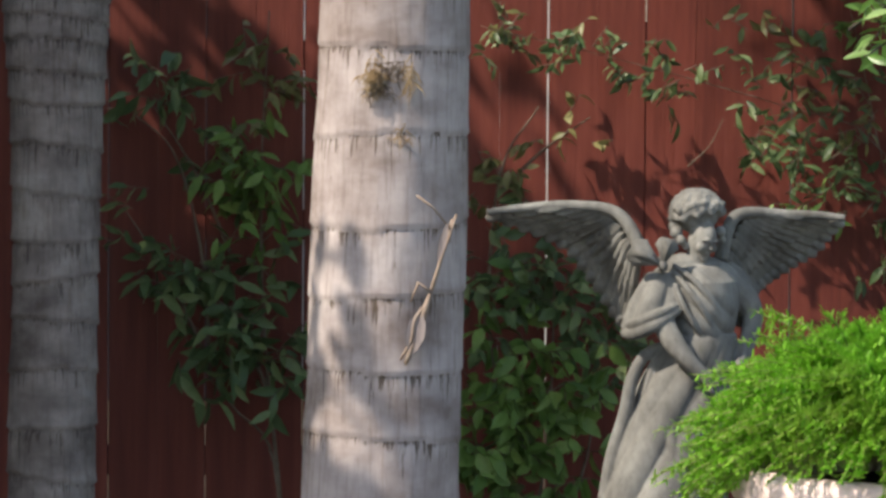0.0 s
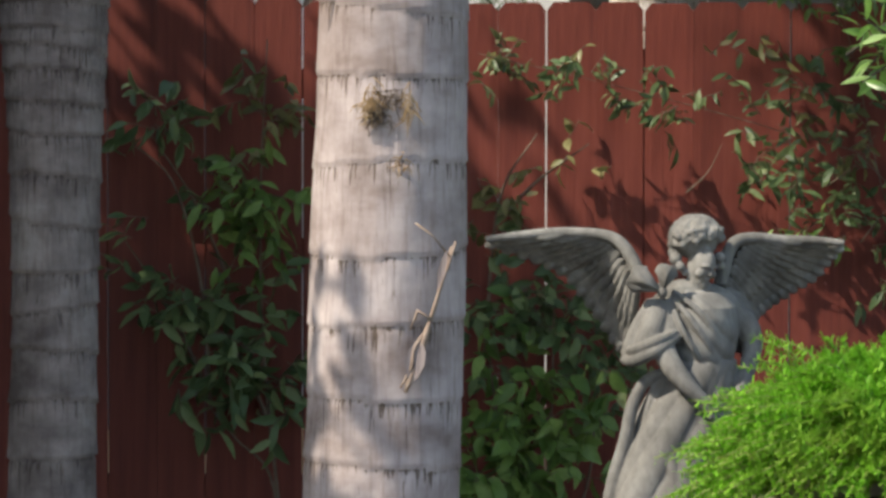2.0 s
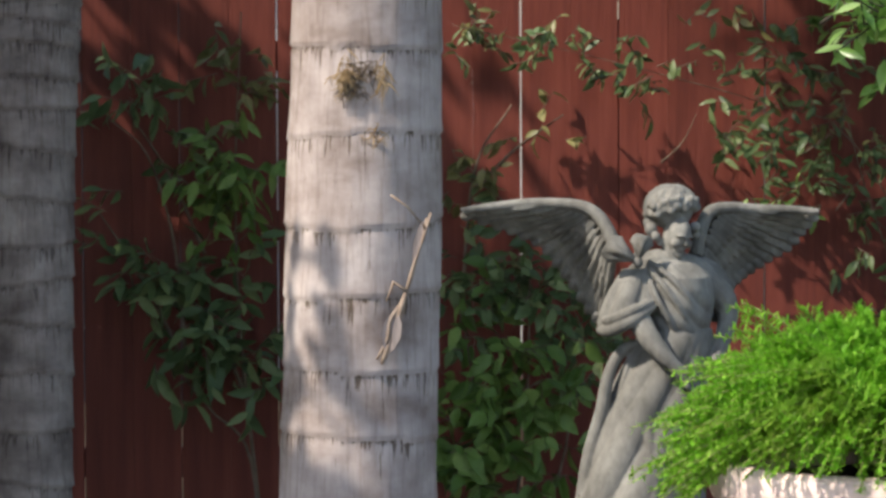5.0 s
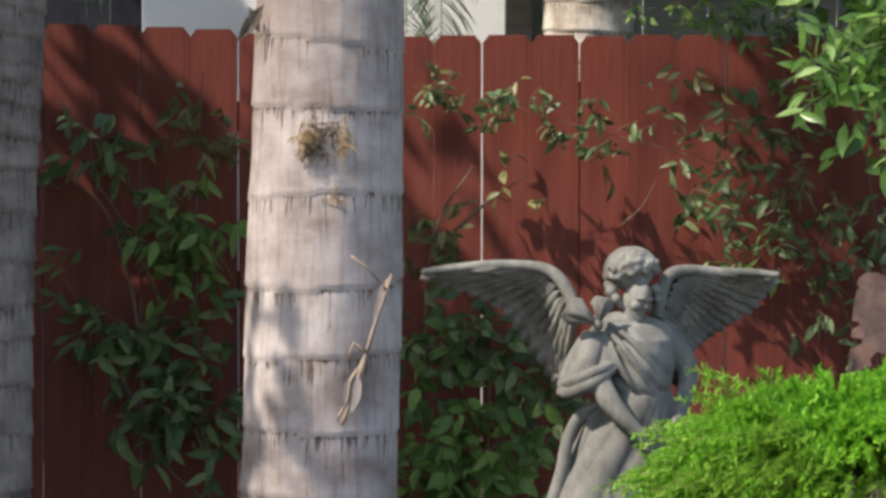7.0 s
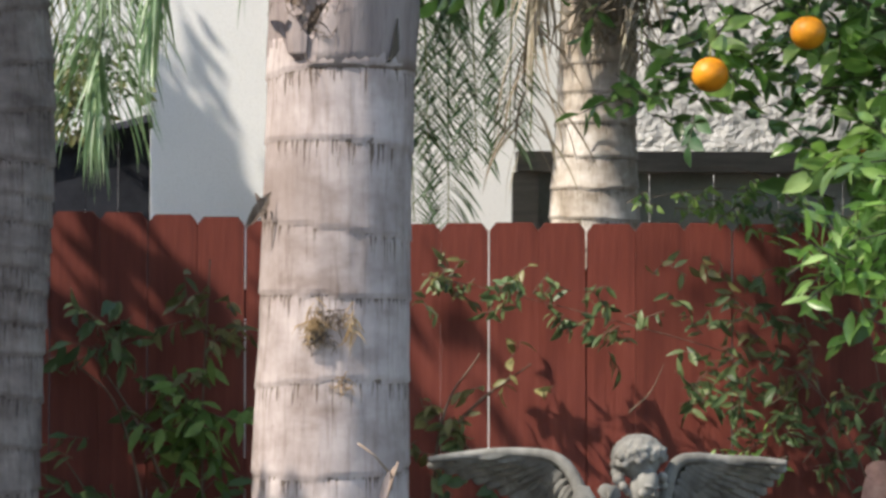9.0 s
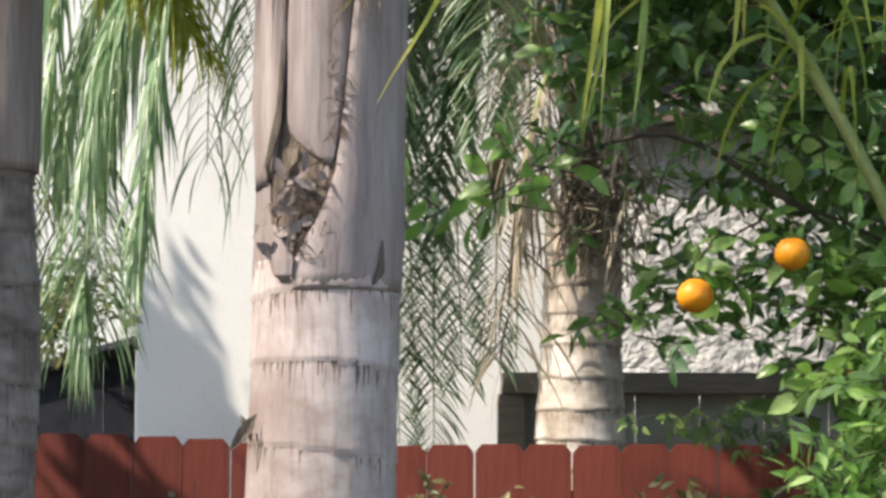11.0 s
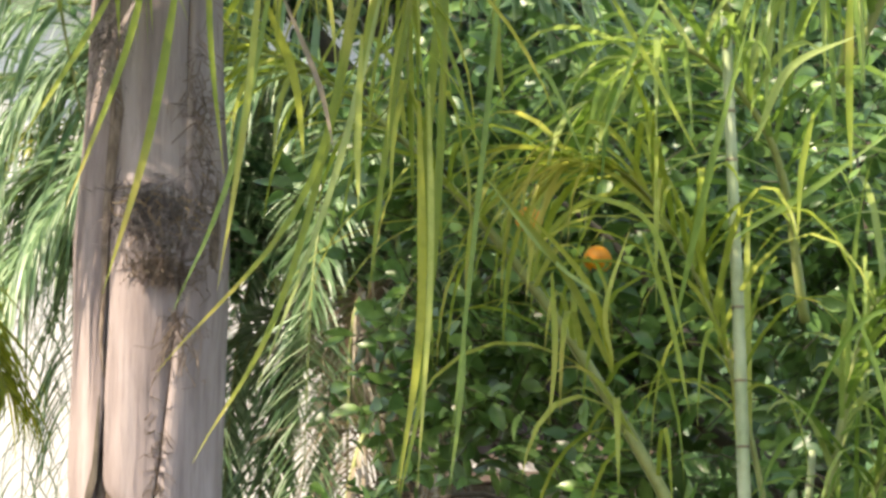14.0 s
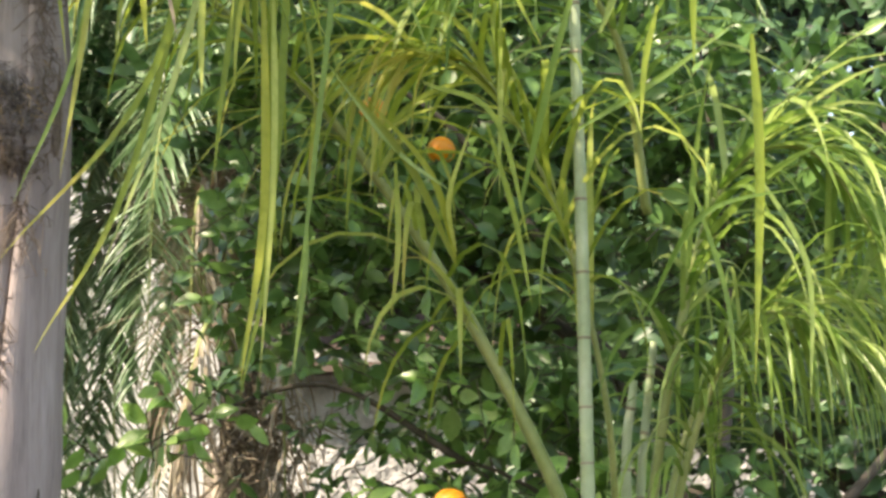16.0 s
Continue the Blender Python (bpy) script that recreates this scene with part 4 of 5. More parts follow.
# ---------------------------------------------------------------- shrubs on the fence
def shrub(name, label, category, stems, clumps, mats, stem_r=0.006, singles=0, slim=(0.28, 0.42)):
    """stems: control points; clumps: centre, radii, leaf count, leaf length, which material."""
    th = thing(name, label, category)
    for ctrl in stems:
        s = Shape()
        s.tube(curve_points(ctrl, 16), [stem_r * (1.1 - 0.75 * i / 16) for i in range(17)], 6)
        part("stem", s, M_STEM, th)
    s = Shape()
    groups = {}
    for c, r, count, size, which in clumps:
        sh = groups.setdefault(which, Shape())
        c = Vector(c)
        i = 0
        while i < count:
            o = Vector((rng.gauss(0, 0.5), rng.gauss(0, 0.5), rng.gauss(0, 0.5)))
            if o.length > 1.25:
                continue
            p = c + Vector((o.x * r[0], o.y * r[1], o.z * r[2]))
            if c.y < FENCE_Y:
                p.y = min(p.y, FENCE_Y - 0.03)
            # a short twig with a spray of leaves
            tw = Vector((rng.uniform(-1, 1), rng.uniform(-0.9, 0.25), rng.uniform(-0.3, 0.9))).normalized()
            n = rng.randint(3, 6)
            s.tube([p, p + tw * size * 1.6], [0.0018, 0.001], 4, False)
            for k in range(n):
                q = p + tw * size * 1.6 * (k + 0.5) / n
                d = tw * 0.5 + Vector((rng.uniform(-1, 1), rng.uniform(-1, 0.4), rng.uniform(-1.3, 0.2)))
                if q.y > FENCE_Y - 0.05 and c.y < FENCE_Y:
                    d.y = -abs(d.y)
                ln = size * rng.uniform(0.65, 1.2)
                one = Shape() if singles > 0 else sh
                one.leaf(q, d, ln, ln * rng.uniform(*slim), bend=rng.uniform(0.1, 0.5))
                if singles > 0:
                    part("leaf", one, mats[which], th)
                    singles -= 1
                i += 1
    tagged(part("brushwood", s, M_STEM, th), kind="stuff")
    for which, sh in groups.items():
        if sh.f:
            tagged(part("foliage", sh, mats[which], th), kind="stuff")
    return th


F = 9.12
shrub("climbing_shrub", "straggly dark green shrub leaning on the red fence", "shrub",
      [[(-0.45, F, 0.0), (-0.494, F, 0.43), (-0.60, F, 0.56), (-0.675, F, 0.65)], [(-0.675, F, 0.65), (-0.70, F, 1.0), (-0.78, F, 1.3), (-0.90, F, 1.42)],
       [(-0.47, F, 0.3), (-0.52, F, 0.8), (-0.53, F, 1.25), (-0.51, F, 1.72)], [(-0.62, F, 1.02), (-0.72, F, 1.25), (-0.85, F, 1.45)],
       [(-0.68, F, 0.7), (-0.80, F, 0.95), (-0.93, F, 1.15)], [(-0.5, F, 0.6), (-0.62, F, 0.85), (-0.80, F, 0.95)]],
      [((-0.80, F, 1.52), (0.07, 0.05, 0.14), 54, 0.08, 0), ((-0.54, F, 1.21), (0.085, 0.07, 0.16), 140, 0.085, 2), ((-0.51, F, 1.50), (0.085, 0.05, 0.17), 56, 0.065, 1),
       ((-0.73, F, 0.94), (0.19, 0.08, 0.10), 84, 0.09, 0), ((-0.53, F, 0.72), (0.12, 0.08, 0.17), 90, 0.085, 0), ((-0.67, F, 0.72), (0.13, 0.08, 0.15), 70, 0.085, 0),
       ((-0.90, F, 1.2), (0.09, 0.05, 0.2), 16, 0.06, 0), ((-0.71, F, 1.28), (0.09, 0.05, 0.12), 12, 0.07, 0), ((-0.47, F, 0.95), (0.06, 0.05, 0.12), 14, 0.07, 0)],
      (M_SHRUB, M_SHRUB_PALE, M_SHRUB_BRIGHT), singles=300)
# Clumps of material 2 are coloured as if sunlit, though trees shade them.
shrub("leafy_shrub", "dense dark green leafy shrub at the foot of the fence", "shrub",
      [[(0.2, 9.0, 0.0), (0.18, 9.0, 0.4), (0.12, 9.05, 0.9)], [(0.22, 9.0, 0.0), (0.30, 8.98, 0.5), (0.32, 9.05, 1.0)], [(0.2, 9.0, 0), (0.4, 8.98, 0.4), (0.44, 9.0, 0.75)],
       [(0.12, F, 0.8), (0.16, F, 1.25), (0.27, F, 1.45)], [(0.16, F, 1.2), (0.28, F, 1.32), (0.42, F, 1.42)]],
      [((0.22, 8.98, 0.60), (0.24, 0.13, 0.28), 380, 0.075, 2), ((0.23, 9.03, 0.93), (0.19, 0.10, 0.20), 210, 0.06, 0), ((0.23, 8.92, 0.42), (0.2, 0.1, 0.16), 110, 0.075, 2),
       ((0.14, F, 1.18), (0.09, 0.05, 0.14), 34, 0.055, 1), ((0.3, F, 1.36), (0.16, 0.04, 0.09), 18, 0.05, 1), ((0.47, 9.03, 0.78), (0.12, 0.08, 0.2), 110, 0.06, 0),
       ((0.30, 9.0, 0.15), (0.45, 0.12, 0.16), 170, 0.07, 0), ((0.22, F, 1.12), (0.1, 0.05, 0.1), 30, 0.06, 0)],
      (M_SHRUB, M_SHRUB_PALE, M_SHRUB_BRIGHT), singles=300, slim=(0.40, 0.56))
shrub("vine", "thin trailing vine with small leaves across the red fence", "vine",
      [[(1.55, F, 0.0), (1.45, F, 0.9), (1.25, F, 1.35), (1.0, F, 1.45), (0.72, F, 1.53), (0.45, F, 1.60), (0.10, F, 1.68)],
       [(1.4, F, 0.9), (1.28, F, 1.25), (1.20, F, 1.6), (1.15, F, 1.80)], [(1.20, F - 0.06, 1.14), (1.26, F - 0.08, 1.22), (1.34, F - 0.08, 1.31)], [(1.10, F - 0.05, 1.30), (1.18, F - 0.07, 1.36), (1.24, F - 0.07, 1.45)], [(0.70, F - 0.03, 1.28), (0.76, F - 0.05, 1.34), (0.80, F - 0.05, 1.42)]],
      [((0.20, F, 1.66), (0.14, 0.04, 0.06), 30, 0.045, 1), ((0.17, F, 1.60), (0.12, 0.04, 0.06), 24, 0.045, 0), ((0.45, F, 1.60), (0.17, 0.05, 0.055), 55, 0.05, 0), ((0.66, F, 1.52), (0.16, 0.05, 0.08), 56, 0.055, 0),
       ((0.95, F, 1.33), (0.16, 0.07, 0.16), 110, 0.055, 0), ((1.15, F, 1.24), (0.18, 0.08, 0.18), 110, 0.055, 0), ((1.05, F, 1.56), (0.2, 0.06, 0.14), 70, 0.055, 0),
       ((1.18, F, 1.42), (0.2, 0.06, 0.2), 60, 0.05, 1), ((0.90, F, 1.62), (0.2, 0.04, 0.1), 26, 0.05, 1), ((1.4, F, 1.1), (0.2, 0.08, 0.4), 160, 0.055, 0), ((1.0, 9.05, 1.13), (0.12, 0.05, 0.06), 40, 0.055, 2)],
      (M_SHRUB, M_SHRUB_PALE, M_SHRUB_BRIGHT), 0.0025, singles=300)


shrub("creeper", "light green small-leaved creeper spilling over the fence top", "vine",
      [[(1.5, F, 0.9), (1.38, F, 1.6), (1.20, F, 1.88), (0.95, F, 1.93), (0.75, F, 1.90)], [(1.2, F, 1.88), (1.05, F, 1.98), (0.88, F, 1.99)]],
      [((0.98, F, 1.90), (0.26, 0.06, 0.07), 120, 0.042, 1), ((1.12, F, 1.84), (0.22, 0.06, 0.08), 70, 0.042, 0), ((1.25, F, 1.72), (0.2, 0.06, 0.14), 60, 0.045, 1)],
      (M_SHRUB, M_SHRUB_BRIGHT), 0.0022)

# ---------------------------------------------------------------- orange tree
orange_tree = thing("orange_tree", "orange tree with glossy leaves and ripe fruit beside the fence", "fruit tree")
s = Shape()
s.tube(curve_points([(1.95, 8.35, 0.0), (1.93, 8.36, 0.6), (1.90, 8.35, 1.3), (1.80, 8.4, 2.0)], 14), [0.075 - 0.002 * i for i in range(15)], 12)
part("trunk", s, M_LIMB, orange_tree)
limbs = [[(1.86, 8.37, 1.5), (1.55, 8.3, 1.75), (1.25, 8.28, 1.78), (1.05, 8.25, 1.66)], [(1.82, 8.4, 1.95), (1.5, 8.35, 2.25), (1.15, 8.3, 2.42), (0.86, 8.28, 2.30)],
         [(1.8, 8.4, 2.0), (1.6, 8.5, 2.7), (1.2, 8.45, 3.3), (0.85, 8.4, 3.55)], [(1.8, 8.4, 2.0), (1.95, 8.6, 2.8), (1.9, 8.7, 3.7)],
         [(1.82, 8.4, 1.95), (2.3, 8.5, 2.4), (2.7, 8.5, 2.9)], [(1.15, 8.3, 2.42), (0.8, 8.3, 2.62), (0.5, 8.3, 2.55), (0.28, 8.25, 2.44)],
         [(1.6, 8.5, 2.7), (1.3, 8.8, 3.0), (0.9, 9.0, 3.2)]]
for k, c in enumerate(limbs):
    s = Shape()
    thick = 0.011 if k in (1, 5) else 0.026
    s.tube(curve_points(c, 14), [thick * (1 - 0.06 * i) for i in range(15)], 8)
    part("limb", s, M_LIMB, orange_tree)


def sprays(shape, twig, c, r, count, size, slim=0.5):
    for _ in range(count):
        o = Vector((rng.gauss(0, 0.5), rng.gauss(0, 0.5), rng.gauss(0, 0.5)))
        p = Vector(c) + Vector((o.x * r[0], o.y * r[1], o.z * r[2]))
        d0 = Vector((rng.uniform(-1, 1), rng.uniform(-1, 0.5), rng.uniform(-0.6, 0.8))).normalized()
        twig.tube([p, p + d0 * size * 2], [0.0025, 0.0012], 4, False)
        for k in range(6):
            q = p + d0 * size * 2 * (k + 0.4) / 6
            d = d0 * 0.6 + Vector((rng.uniform(-1, 1), rng.uniform(-1, 1), rng.uniform(-0.9, 0.5)))
            ln = size * rng.uniform(0.7, 1.2)
            shape.leaf(q, d, ln, ln * slim * rng.uniform(0.84, 1.1), bend=rng.uniform(0.0, 0.35))


cr, br, tw = Shape(), Shape(), Shape()
for c, r, n in (((1.50, 8.40, 1.75), (0.26, 0.25, 0.30), 110), ((1.75, 8.4, 2.15), (0.35, 0.3, 0.3), 110), ((1.05, 8.35, 2.66), (0.30, 0.25, 0.14), 30),
                ((1.45, 8.4, 2.55), (0.32, 0.3, 0.3), 90), ((0.95, 8.6, 3.1), (0.42, 0.4, 0.34), 170), ((1.5, 8.7, 3.25), (0.5, 0.4, 0.45), 230),
                ((0.75, 8.7, 3.6), (0.4, 0.3, 0.3), 120), ((1.3, 8.8, 3.85), (0.6, 0.4, 0.35), 200), ((2.1, 8.7, 3.3), (0.5, 0.4, 0.4), 170),
                ((0.80, 8.3, 2.20), (0.07, 0.07, 0.10), 6), ((1.08, 8.3, 2.22), (0.12, 0.1, 0.12), 12),
                ((1.32, 8.3, 2.05), (0.16, 0.12, 0.14), 26), ((0.55, 8.35, 2.62), (0.2, 0.1, 0.09), 9), ((0.62, 8.3, 2.13), (0.10, 0.06, 0.05), 7),
                ((0.82, 8.62, 2.46), (0.16, 0.05, 0.08), 9), ((1.08, 8.62, 2.44), (0.14, 0.05, 0.10), 9), ((0.98, 8.62, 2.27), (0.10, 0.05, 0.05), 5), ((0.74, 8.62, 2.25), (0.05, 0.05, 0.10), 4), ((0.80, 9.0, 3.05), (0.26, 0.3, 0.30), 60)):
    sprays(cr, tw, c, r, n, 0.085 if n > 40 else 0.066, 0.5 if n > 40 else 0.40)
# sprays that take the brighter leaf colour in place of direct sun
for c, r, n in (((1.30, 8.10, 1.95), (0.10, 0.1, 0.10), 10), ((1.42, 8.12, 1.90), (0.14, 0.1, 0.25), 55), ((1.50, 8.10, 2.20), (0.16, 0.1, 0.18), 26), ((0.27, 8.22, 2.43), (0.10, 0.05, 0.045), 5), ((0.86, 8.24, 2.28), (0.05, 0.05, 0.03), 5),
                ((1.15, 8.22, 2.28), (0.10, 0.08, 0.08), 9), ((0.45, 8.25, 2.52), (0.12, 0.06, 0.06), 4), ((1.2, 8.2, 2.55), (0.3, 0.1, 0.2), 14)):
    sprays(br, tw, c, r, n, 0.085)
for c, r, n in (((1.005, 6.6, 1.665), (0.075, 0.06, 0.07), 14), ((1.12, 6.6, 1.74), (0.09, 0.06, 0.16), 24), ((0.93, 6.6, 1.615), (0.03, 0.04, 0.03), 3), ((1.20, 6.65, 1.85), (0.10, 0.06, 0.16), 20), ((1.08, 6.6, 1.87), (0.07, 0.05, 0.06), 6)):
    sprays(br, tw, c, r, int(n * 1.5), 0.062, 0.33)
tw.tube(curve_points([(1.8, 8.3, 1.55), (1.6, 7.6, 1.72), (1.34, 6.85, 1.82), (1.12, 6.62, 1.74)], 14), [0.012 - 0.0005 * i for i in range(15)], 6)
tagged(part("brushwood", tw, M_LIMB, orange_tree), kind="stuff")
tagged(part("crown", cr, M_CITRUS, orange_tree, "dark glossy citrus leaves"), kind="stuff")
tagged(part("young_foliage", br, M_CITRUS_SUNLIT, orange_tree, "citrus leaves coloured brighter to look sunlit"), kind="stuff")
ball = Shape()
ball.ball((0, 0, 0), (0.046, 0.046, 0.043), None, 24, 16)
fruit_mesh = ball.mesh("orange", M_ORANGE)
cal = Shape()
for k in range(5):
    cal.leaf((0, 0, 0.043), (math.cos(k * 1.257), math.sin(k * 1.257), 0.1), 0.011, 0.008, up=(0, 0, 1), bend=0.3)
cal.tube([(0, 0, 0.042), (0.006, 0, 0.075)], [0.003, 0.002], 5)
cal_mesh = cal.mesh("calyx", M_RACHIS)
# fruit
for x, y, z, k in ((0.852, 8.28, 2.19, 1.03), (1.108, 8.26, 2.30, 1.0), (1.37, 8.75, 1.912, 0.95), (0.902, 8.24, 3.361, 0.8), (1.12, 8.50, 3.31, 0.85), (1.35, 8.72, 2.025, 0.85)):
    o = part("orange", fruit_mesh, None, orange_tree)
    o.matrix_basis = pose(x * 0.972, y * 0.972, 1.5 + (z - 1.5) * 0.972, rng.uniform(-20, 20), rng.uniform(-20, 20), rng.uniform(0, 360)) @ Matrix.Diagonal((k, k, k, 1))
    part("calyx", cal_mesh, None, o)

# ---------------------------------------------------------------- clumping palm with ringed canes
areca = thing("clumping_palm", "clump of ringed green canes with arching yellow-green fronds", "palm")


def cane(ctrl, r0, r1, step):
    pts = curve_points(ctrl, 50)
    s = Shape()
    s.tube(pts, [r0 + (r1 - r0) * i / 50 for i in range(51)], 14)
    c = part("cane", s, M_CANE, areca, "pale green ringed cane")
    total, nxt = 0.0, step * 0.5
    for a, b in zip(pts, pts[1:]):
        total += (b - a).length
        if total > nxt:
            d = (b - a).normalized()
            rr = r0 + (r1 - r0) * min(1, total / ((pts[-1] - pts[0]).length))
            t = Shape()
            t.tube([a - d * 0.004, a, a + d * 0.004], [rr + 0.0005, rr + 0.003, rr + 0.0005], 14)
            part("ring", t, M_CANE_RING, c)
            nxt += step * rng.uniform(0.85, 1.15)


cane([(1.27, 6.9, 0.0), (1.25, 6.9, 1.2), (1.235, 6.9, 2.19), (1.229, 6.9, 2.75), (1.217, 6.9, 3.32), (1.206, 6.9, 3.9)], 0.019, 0.011, 0.15)
cane([(1.50, 7.25, 0.0), (1.44, 7.25, 1.2), (1.39, 7.25, 2.2), (1.41, 7.25, 2.5)], 0.017, 0.010, 0.14)
cane([(1.25, 7.3, 0.0), (1.38, 7.3, 1.2), (1.43, 7.3, 2.2), (1.47, 7.3, 2.6)], 0.015, 0.009, 0.14)
Yl = "long narrow yellow-green drooping leaflets"
def hang(ctrl, mat, ln, w, cnt, stalk=0.013, bare=0.1, droop=2.0, spread=0.55, apart=False):
    frond(ctrl, areca, mat, ln, w, cnt, spread, droop, stalk, bare, n=44, label=Yl, jitter=0.6, apart=apart)


hang([(1.33, 7.1, 1.75), (1.187, 7.0, 2.198), (0.93, 7.0, 2.692), (0.634, 6.98, 3.094), (0.348, 6.95, 3.353), (0.10, 6.9, 3.47)], M_ARECA, 0.52, 0.015, 34, 0.021, 0.30, apart=True)
hang([(1.258, 7.2, 3.9), (1.15, 7.1, 4.15), (0.8, 7.0, 4.15), (0.4, 6.9, 3.85), (0.1, 6.85, 3.6)], M_ARECA, 0.60, 0.015, 30, apart=True)
hang([(1.258, 7.2, 3.9), (1.3, 7.0, 4.2), (1.1, 6.8, 4.2), (0.8, 6.7, 3.9), (0.6, 6.65, 3.7)], M_ARECA, 0.55, 0.015, 22)
hang([(1.258, 7.2, 3.9), (1.4, 7.1, 4.1), (1.65, 7.0, 4.05), (1.95, 6.95, 3.75), (2.1, 6.9, 3.4)], M_ARECA_GREEN, 0.60, 0.018, 28, droop=1.2, spread=0.8)
hang([(1.40, 7.2, 1.9), (1.47, 7.1, 2.5), (1.60, 7.05, 2.95), (1.80, 7.0, 3.0), (2.0, 7.0, 2.7)], M_ARECA_GREEN, 0.55, 0.016, 60, 0.015, 0.25, droop=1.1, spread=0.8)
hang([(1.42, 7.2, 1.8), (1.52, 7.1, 2.35), (1.66, 7.0, 2.62), (1.86, 6.95, 2.55)], M_ARECA_GREEN, 0.5, 0.013, 50, 0.014, 0.25)
hang([(1.36, 7.2, 1.9), (1.30, 7.0, 2.4), (1.18, 6.95, 2.85), (1.0, 6.9, 3.15), (0.8, 6.9, 3.2)], M_ARECA, 0.6, 0.016, 40, 0.010, 0.35)
hang([(1.56, 7.3, 3.5), (1.6, 7.2, 3.85), (1.5, 7.0, 3.95), (1.42, 6.9, 3.7)], M_ARECA_GREEN, 0.65, 0.022, 34)
hang([(1.44, 7.25, 2.0), (1.62, 7.4, 2.5), (1.95, 7.4, 2.75), (2.3, 7.4, 2.55)], M_ARECA_GREEN, 0.5, 0.014, 40, 0.013, 0.2)
hang([(1.45, 7.25, 2.9), (1.35, 7.1, 3.3), (1.12, 7.0, 3.5), (0.9, 6.95, 3.35)], M_ARECA_GREEN, 0.6, 0.017, 34, droop=1.0, spread=0.85)
hang([(1.56, 7.3, 3.5), (1.8, 7.2, 3.9), (2.2, 7.1, 3.9), (2.5, 7.0, 3.4)], M_ARECA_GREEN, 0.65, 0.019, 30, droop=1.1, spread=0.85)
# fronds of the middle palm that hang beside its trunk
frond([TOP_A, (-0.05, 6.4, 3.98), (0.08, 6.2, 3.85), (0.20, 6.1, 3.50)], palm, M_ARECA, 0.5, 0.014, 26, 0.6, 1.7, 0.013, 0.2, label="yellow-green hanging frond")
frond([TOP_A, (-0.2, 6.4, 3.95), (-0.22, 6.25, 3.80), (-0.20, 6.2, 3.55)], palm, M_ARECA, 0.5, 0.014, 18, 0.5, 1.7, 0.012, 0.3, label="yellow-green hanging frond")
frond([TOP_A, (-0.3, 6.45, 3.95), (-0.45, 6.3, 3.8), (-0.55, 6.25, 3.5)], palm, M_OLIVE, 0.7, 0.016, 70, 0.6, 1.8, 0.012, 0.2, label="yellow-green hanging frond")
frond([TOP_A, (0.15, 6.5, 4.1), (0.40, 6.4, 3.95), (0.44, 6.4, 3.55), (0.445, 6.4, 3.2)], palm, M_ARECA, 0.55, 0.013, 26, 0.45, 1.9, 0.012, 0.35, label="yellow-green hanging frond", jitter=0.5)


def strap(stalk, a, b, c, w, mat):
    """One long leaflet, bent from a over b to its tip c."""
    pts = curve_points([a, b, c], 12)
    s = Shape()
    for i, p in enumerate(pts):
        d = (pts[min(12, i + 1)] - pts[max(0, i - 1)]).normalized()
        t = d.cross(Vector((0.25 * math.sin(i * 0.4), -1, 0.2))).normalized()
        hw = w * 0.5 * min(1, 0.35 + 2.2 * i / 12) * max(0.04, 1 - (i / 12) ** 3)
        s.v += [p - t * hw, p + Vector((0, 0.25 * hw, 0)), p + t * hw]
        if i:
            q = len(s.v) - 6
            s.f += [(q, q + 1, q + 4, q + 3), (q + 1, q + 2, q + 5, q + 4)]
    part("leaflet", s, mat, stalk)


s = Shape()
s.tube(curve_points([(1.22, 6.9, 3.55), (1.0, 6.7, 3.85), (0.6, 6.45, 3.78), (0.2, 6.28, 3.58), (-0.16, 6.18, 3.40)], 30), [0.011 - 0.0003 * i for i in range(31)], 7)
reach = part("frond", s, M_RACHIS, areca, "arching frond that reaches across the palm trunk")
strap(reach, (-0.03, 6.20, 3.46), (-0.09, 6.17, 3.06), (-0.178, 6.18, 2.73), 0.020, M_ARECA)
strap(reach, (0.36, 6.35, 3.66), (0.24, 6.30, 3.00), (-0.07, 6.20, 2.575), 0.017, M_ARECA)
strap(reach, (0.40, 6.36, 3.68), (0.20, 6.30, 2.80), (0.005, 6.2, 2.395), 0.016, M_ARECA)
strap(reach, (0.14, 6.25, 3.55), (0.10, 6.24, 3.10), (0.05, 6.22, 2.75), 0.016, M_ARECA)
strap(reach, (0.18, 6.27, 3.57), (0.08, 6.24, 3.02), (-0.04, 6.22, 2.70), 0.014, M_ARECA_GREEN)
strap(reach, (-0.10, 6.19, 3.42), (-0.15, 6.17, 3.20), (-0.26, 6.15, 2.88), 0.016, M_ARECA)
strap(reach, (-0.15, 6.18, 3.40), (-0.24, 6.16, 3.22), (-0.36, 6.12, 3.00), 0.014, M_ARECA)
strap(reach, (0.44, 6.38, 3.70), (0.30, 6.32, 3.05), (0.13, 6.25, 2.55), 0.016, M_ARECA_GREEN)
strap(reach, (0.50, 6.40, 3.73), (0.40, 6.38, 3.10), (0.365, 6.38, 2.78), 0.016, M_ARECA)
strap(reach, (0.56, 6.43, 3.76), (0.49, 6.42, 3.15), (0.50, 6.42, 2.63), 0.022, M_ARECA)
strap(reach, (0.54, 6.43, 3.75), (0.50, 6.42, 2.85), (0.42, 6.42, 2.37), 0.019, M_ARECA)
strap(reach, (0.68, 6.50, 3.78), (0.60, 6.48, 3.00), (0.54, 6.48, 2.46), 0.014, M_ARECA_GREEN)
strap(reach, (0.02, 6.22, 3.48), (0.03, 6.21, 3.25), (0.06, 6.2, 2.98), 0.014, M_ARECA)

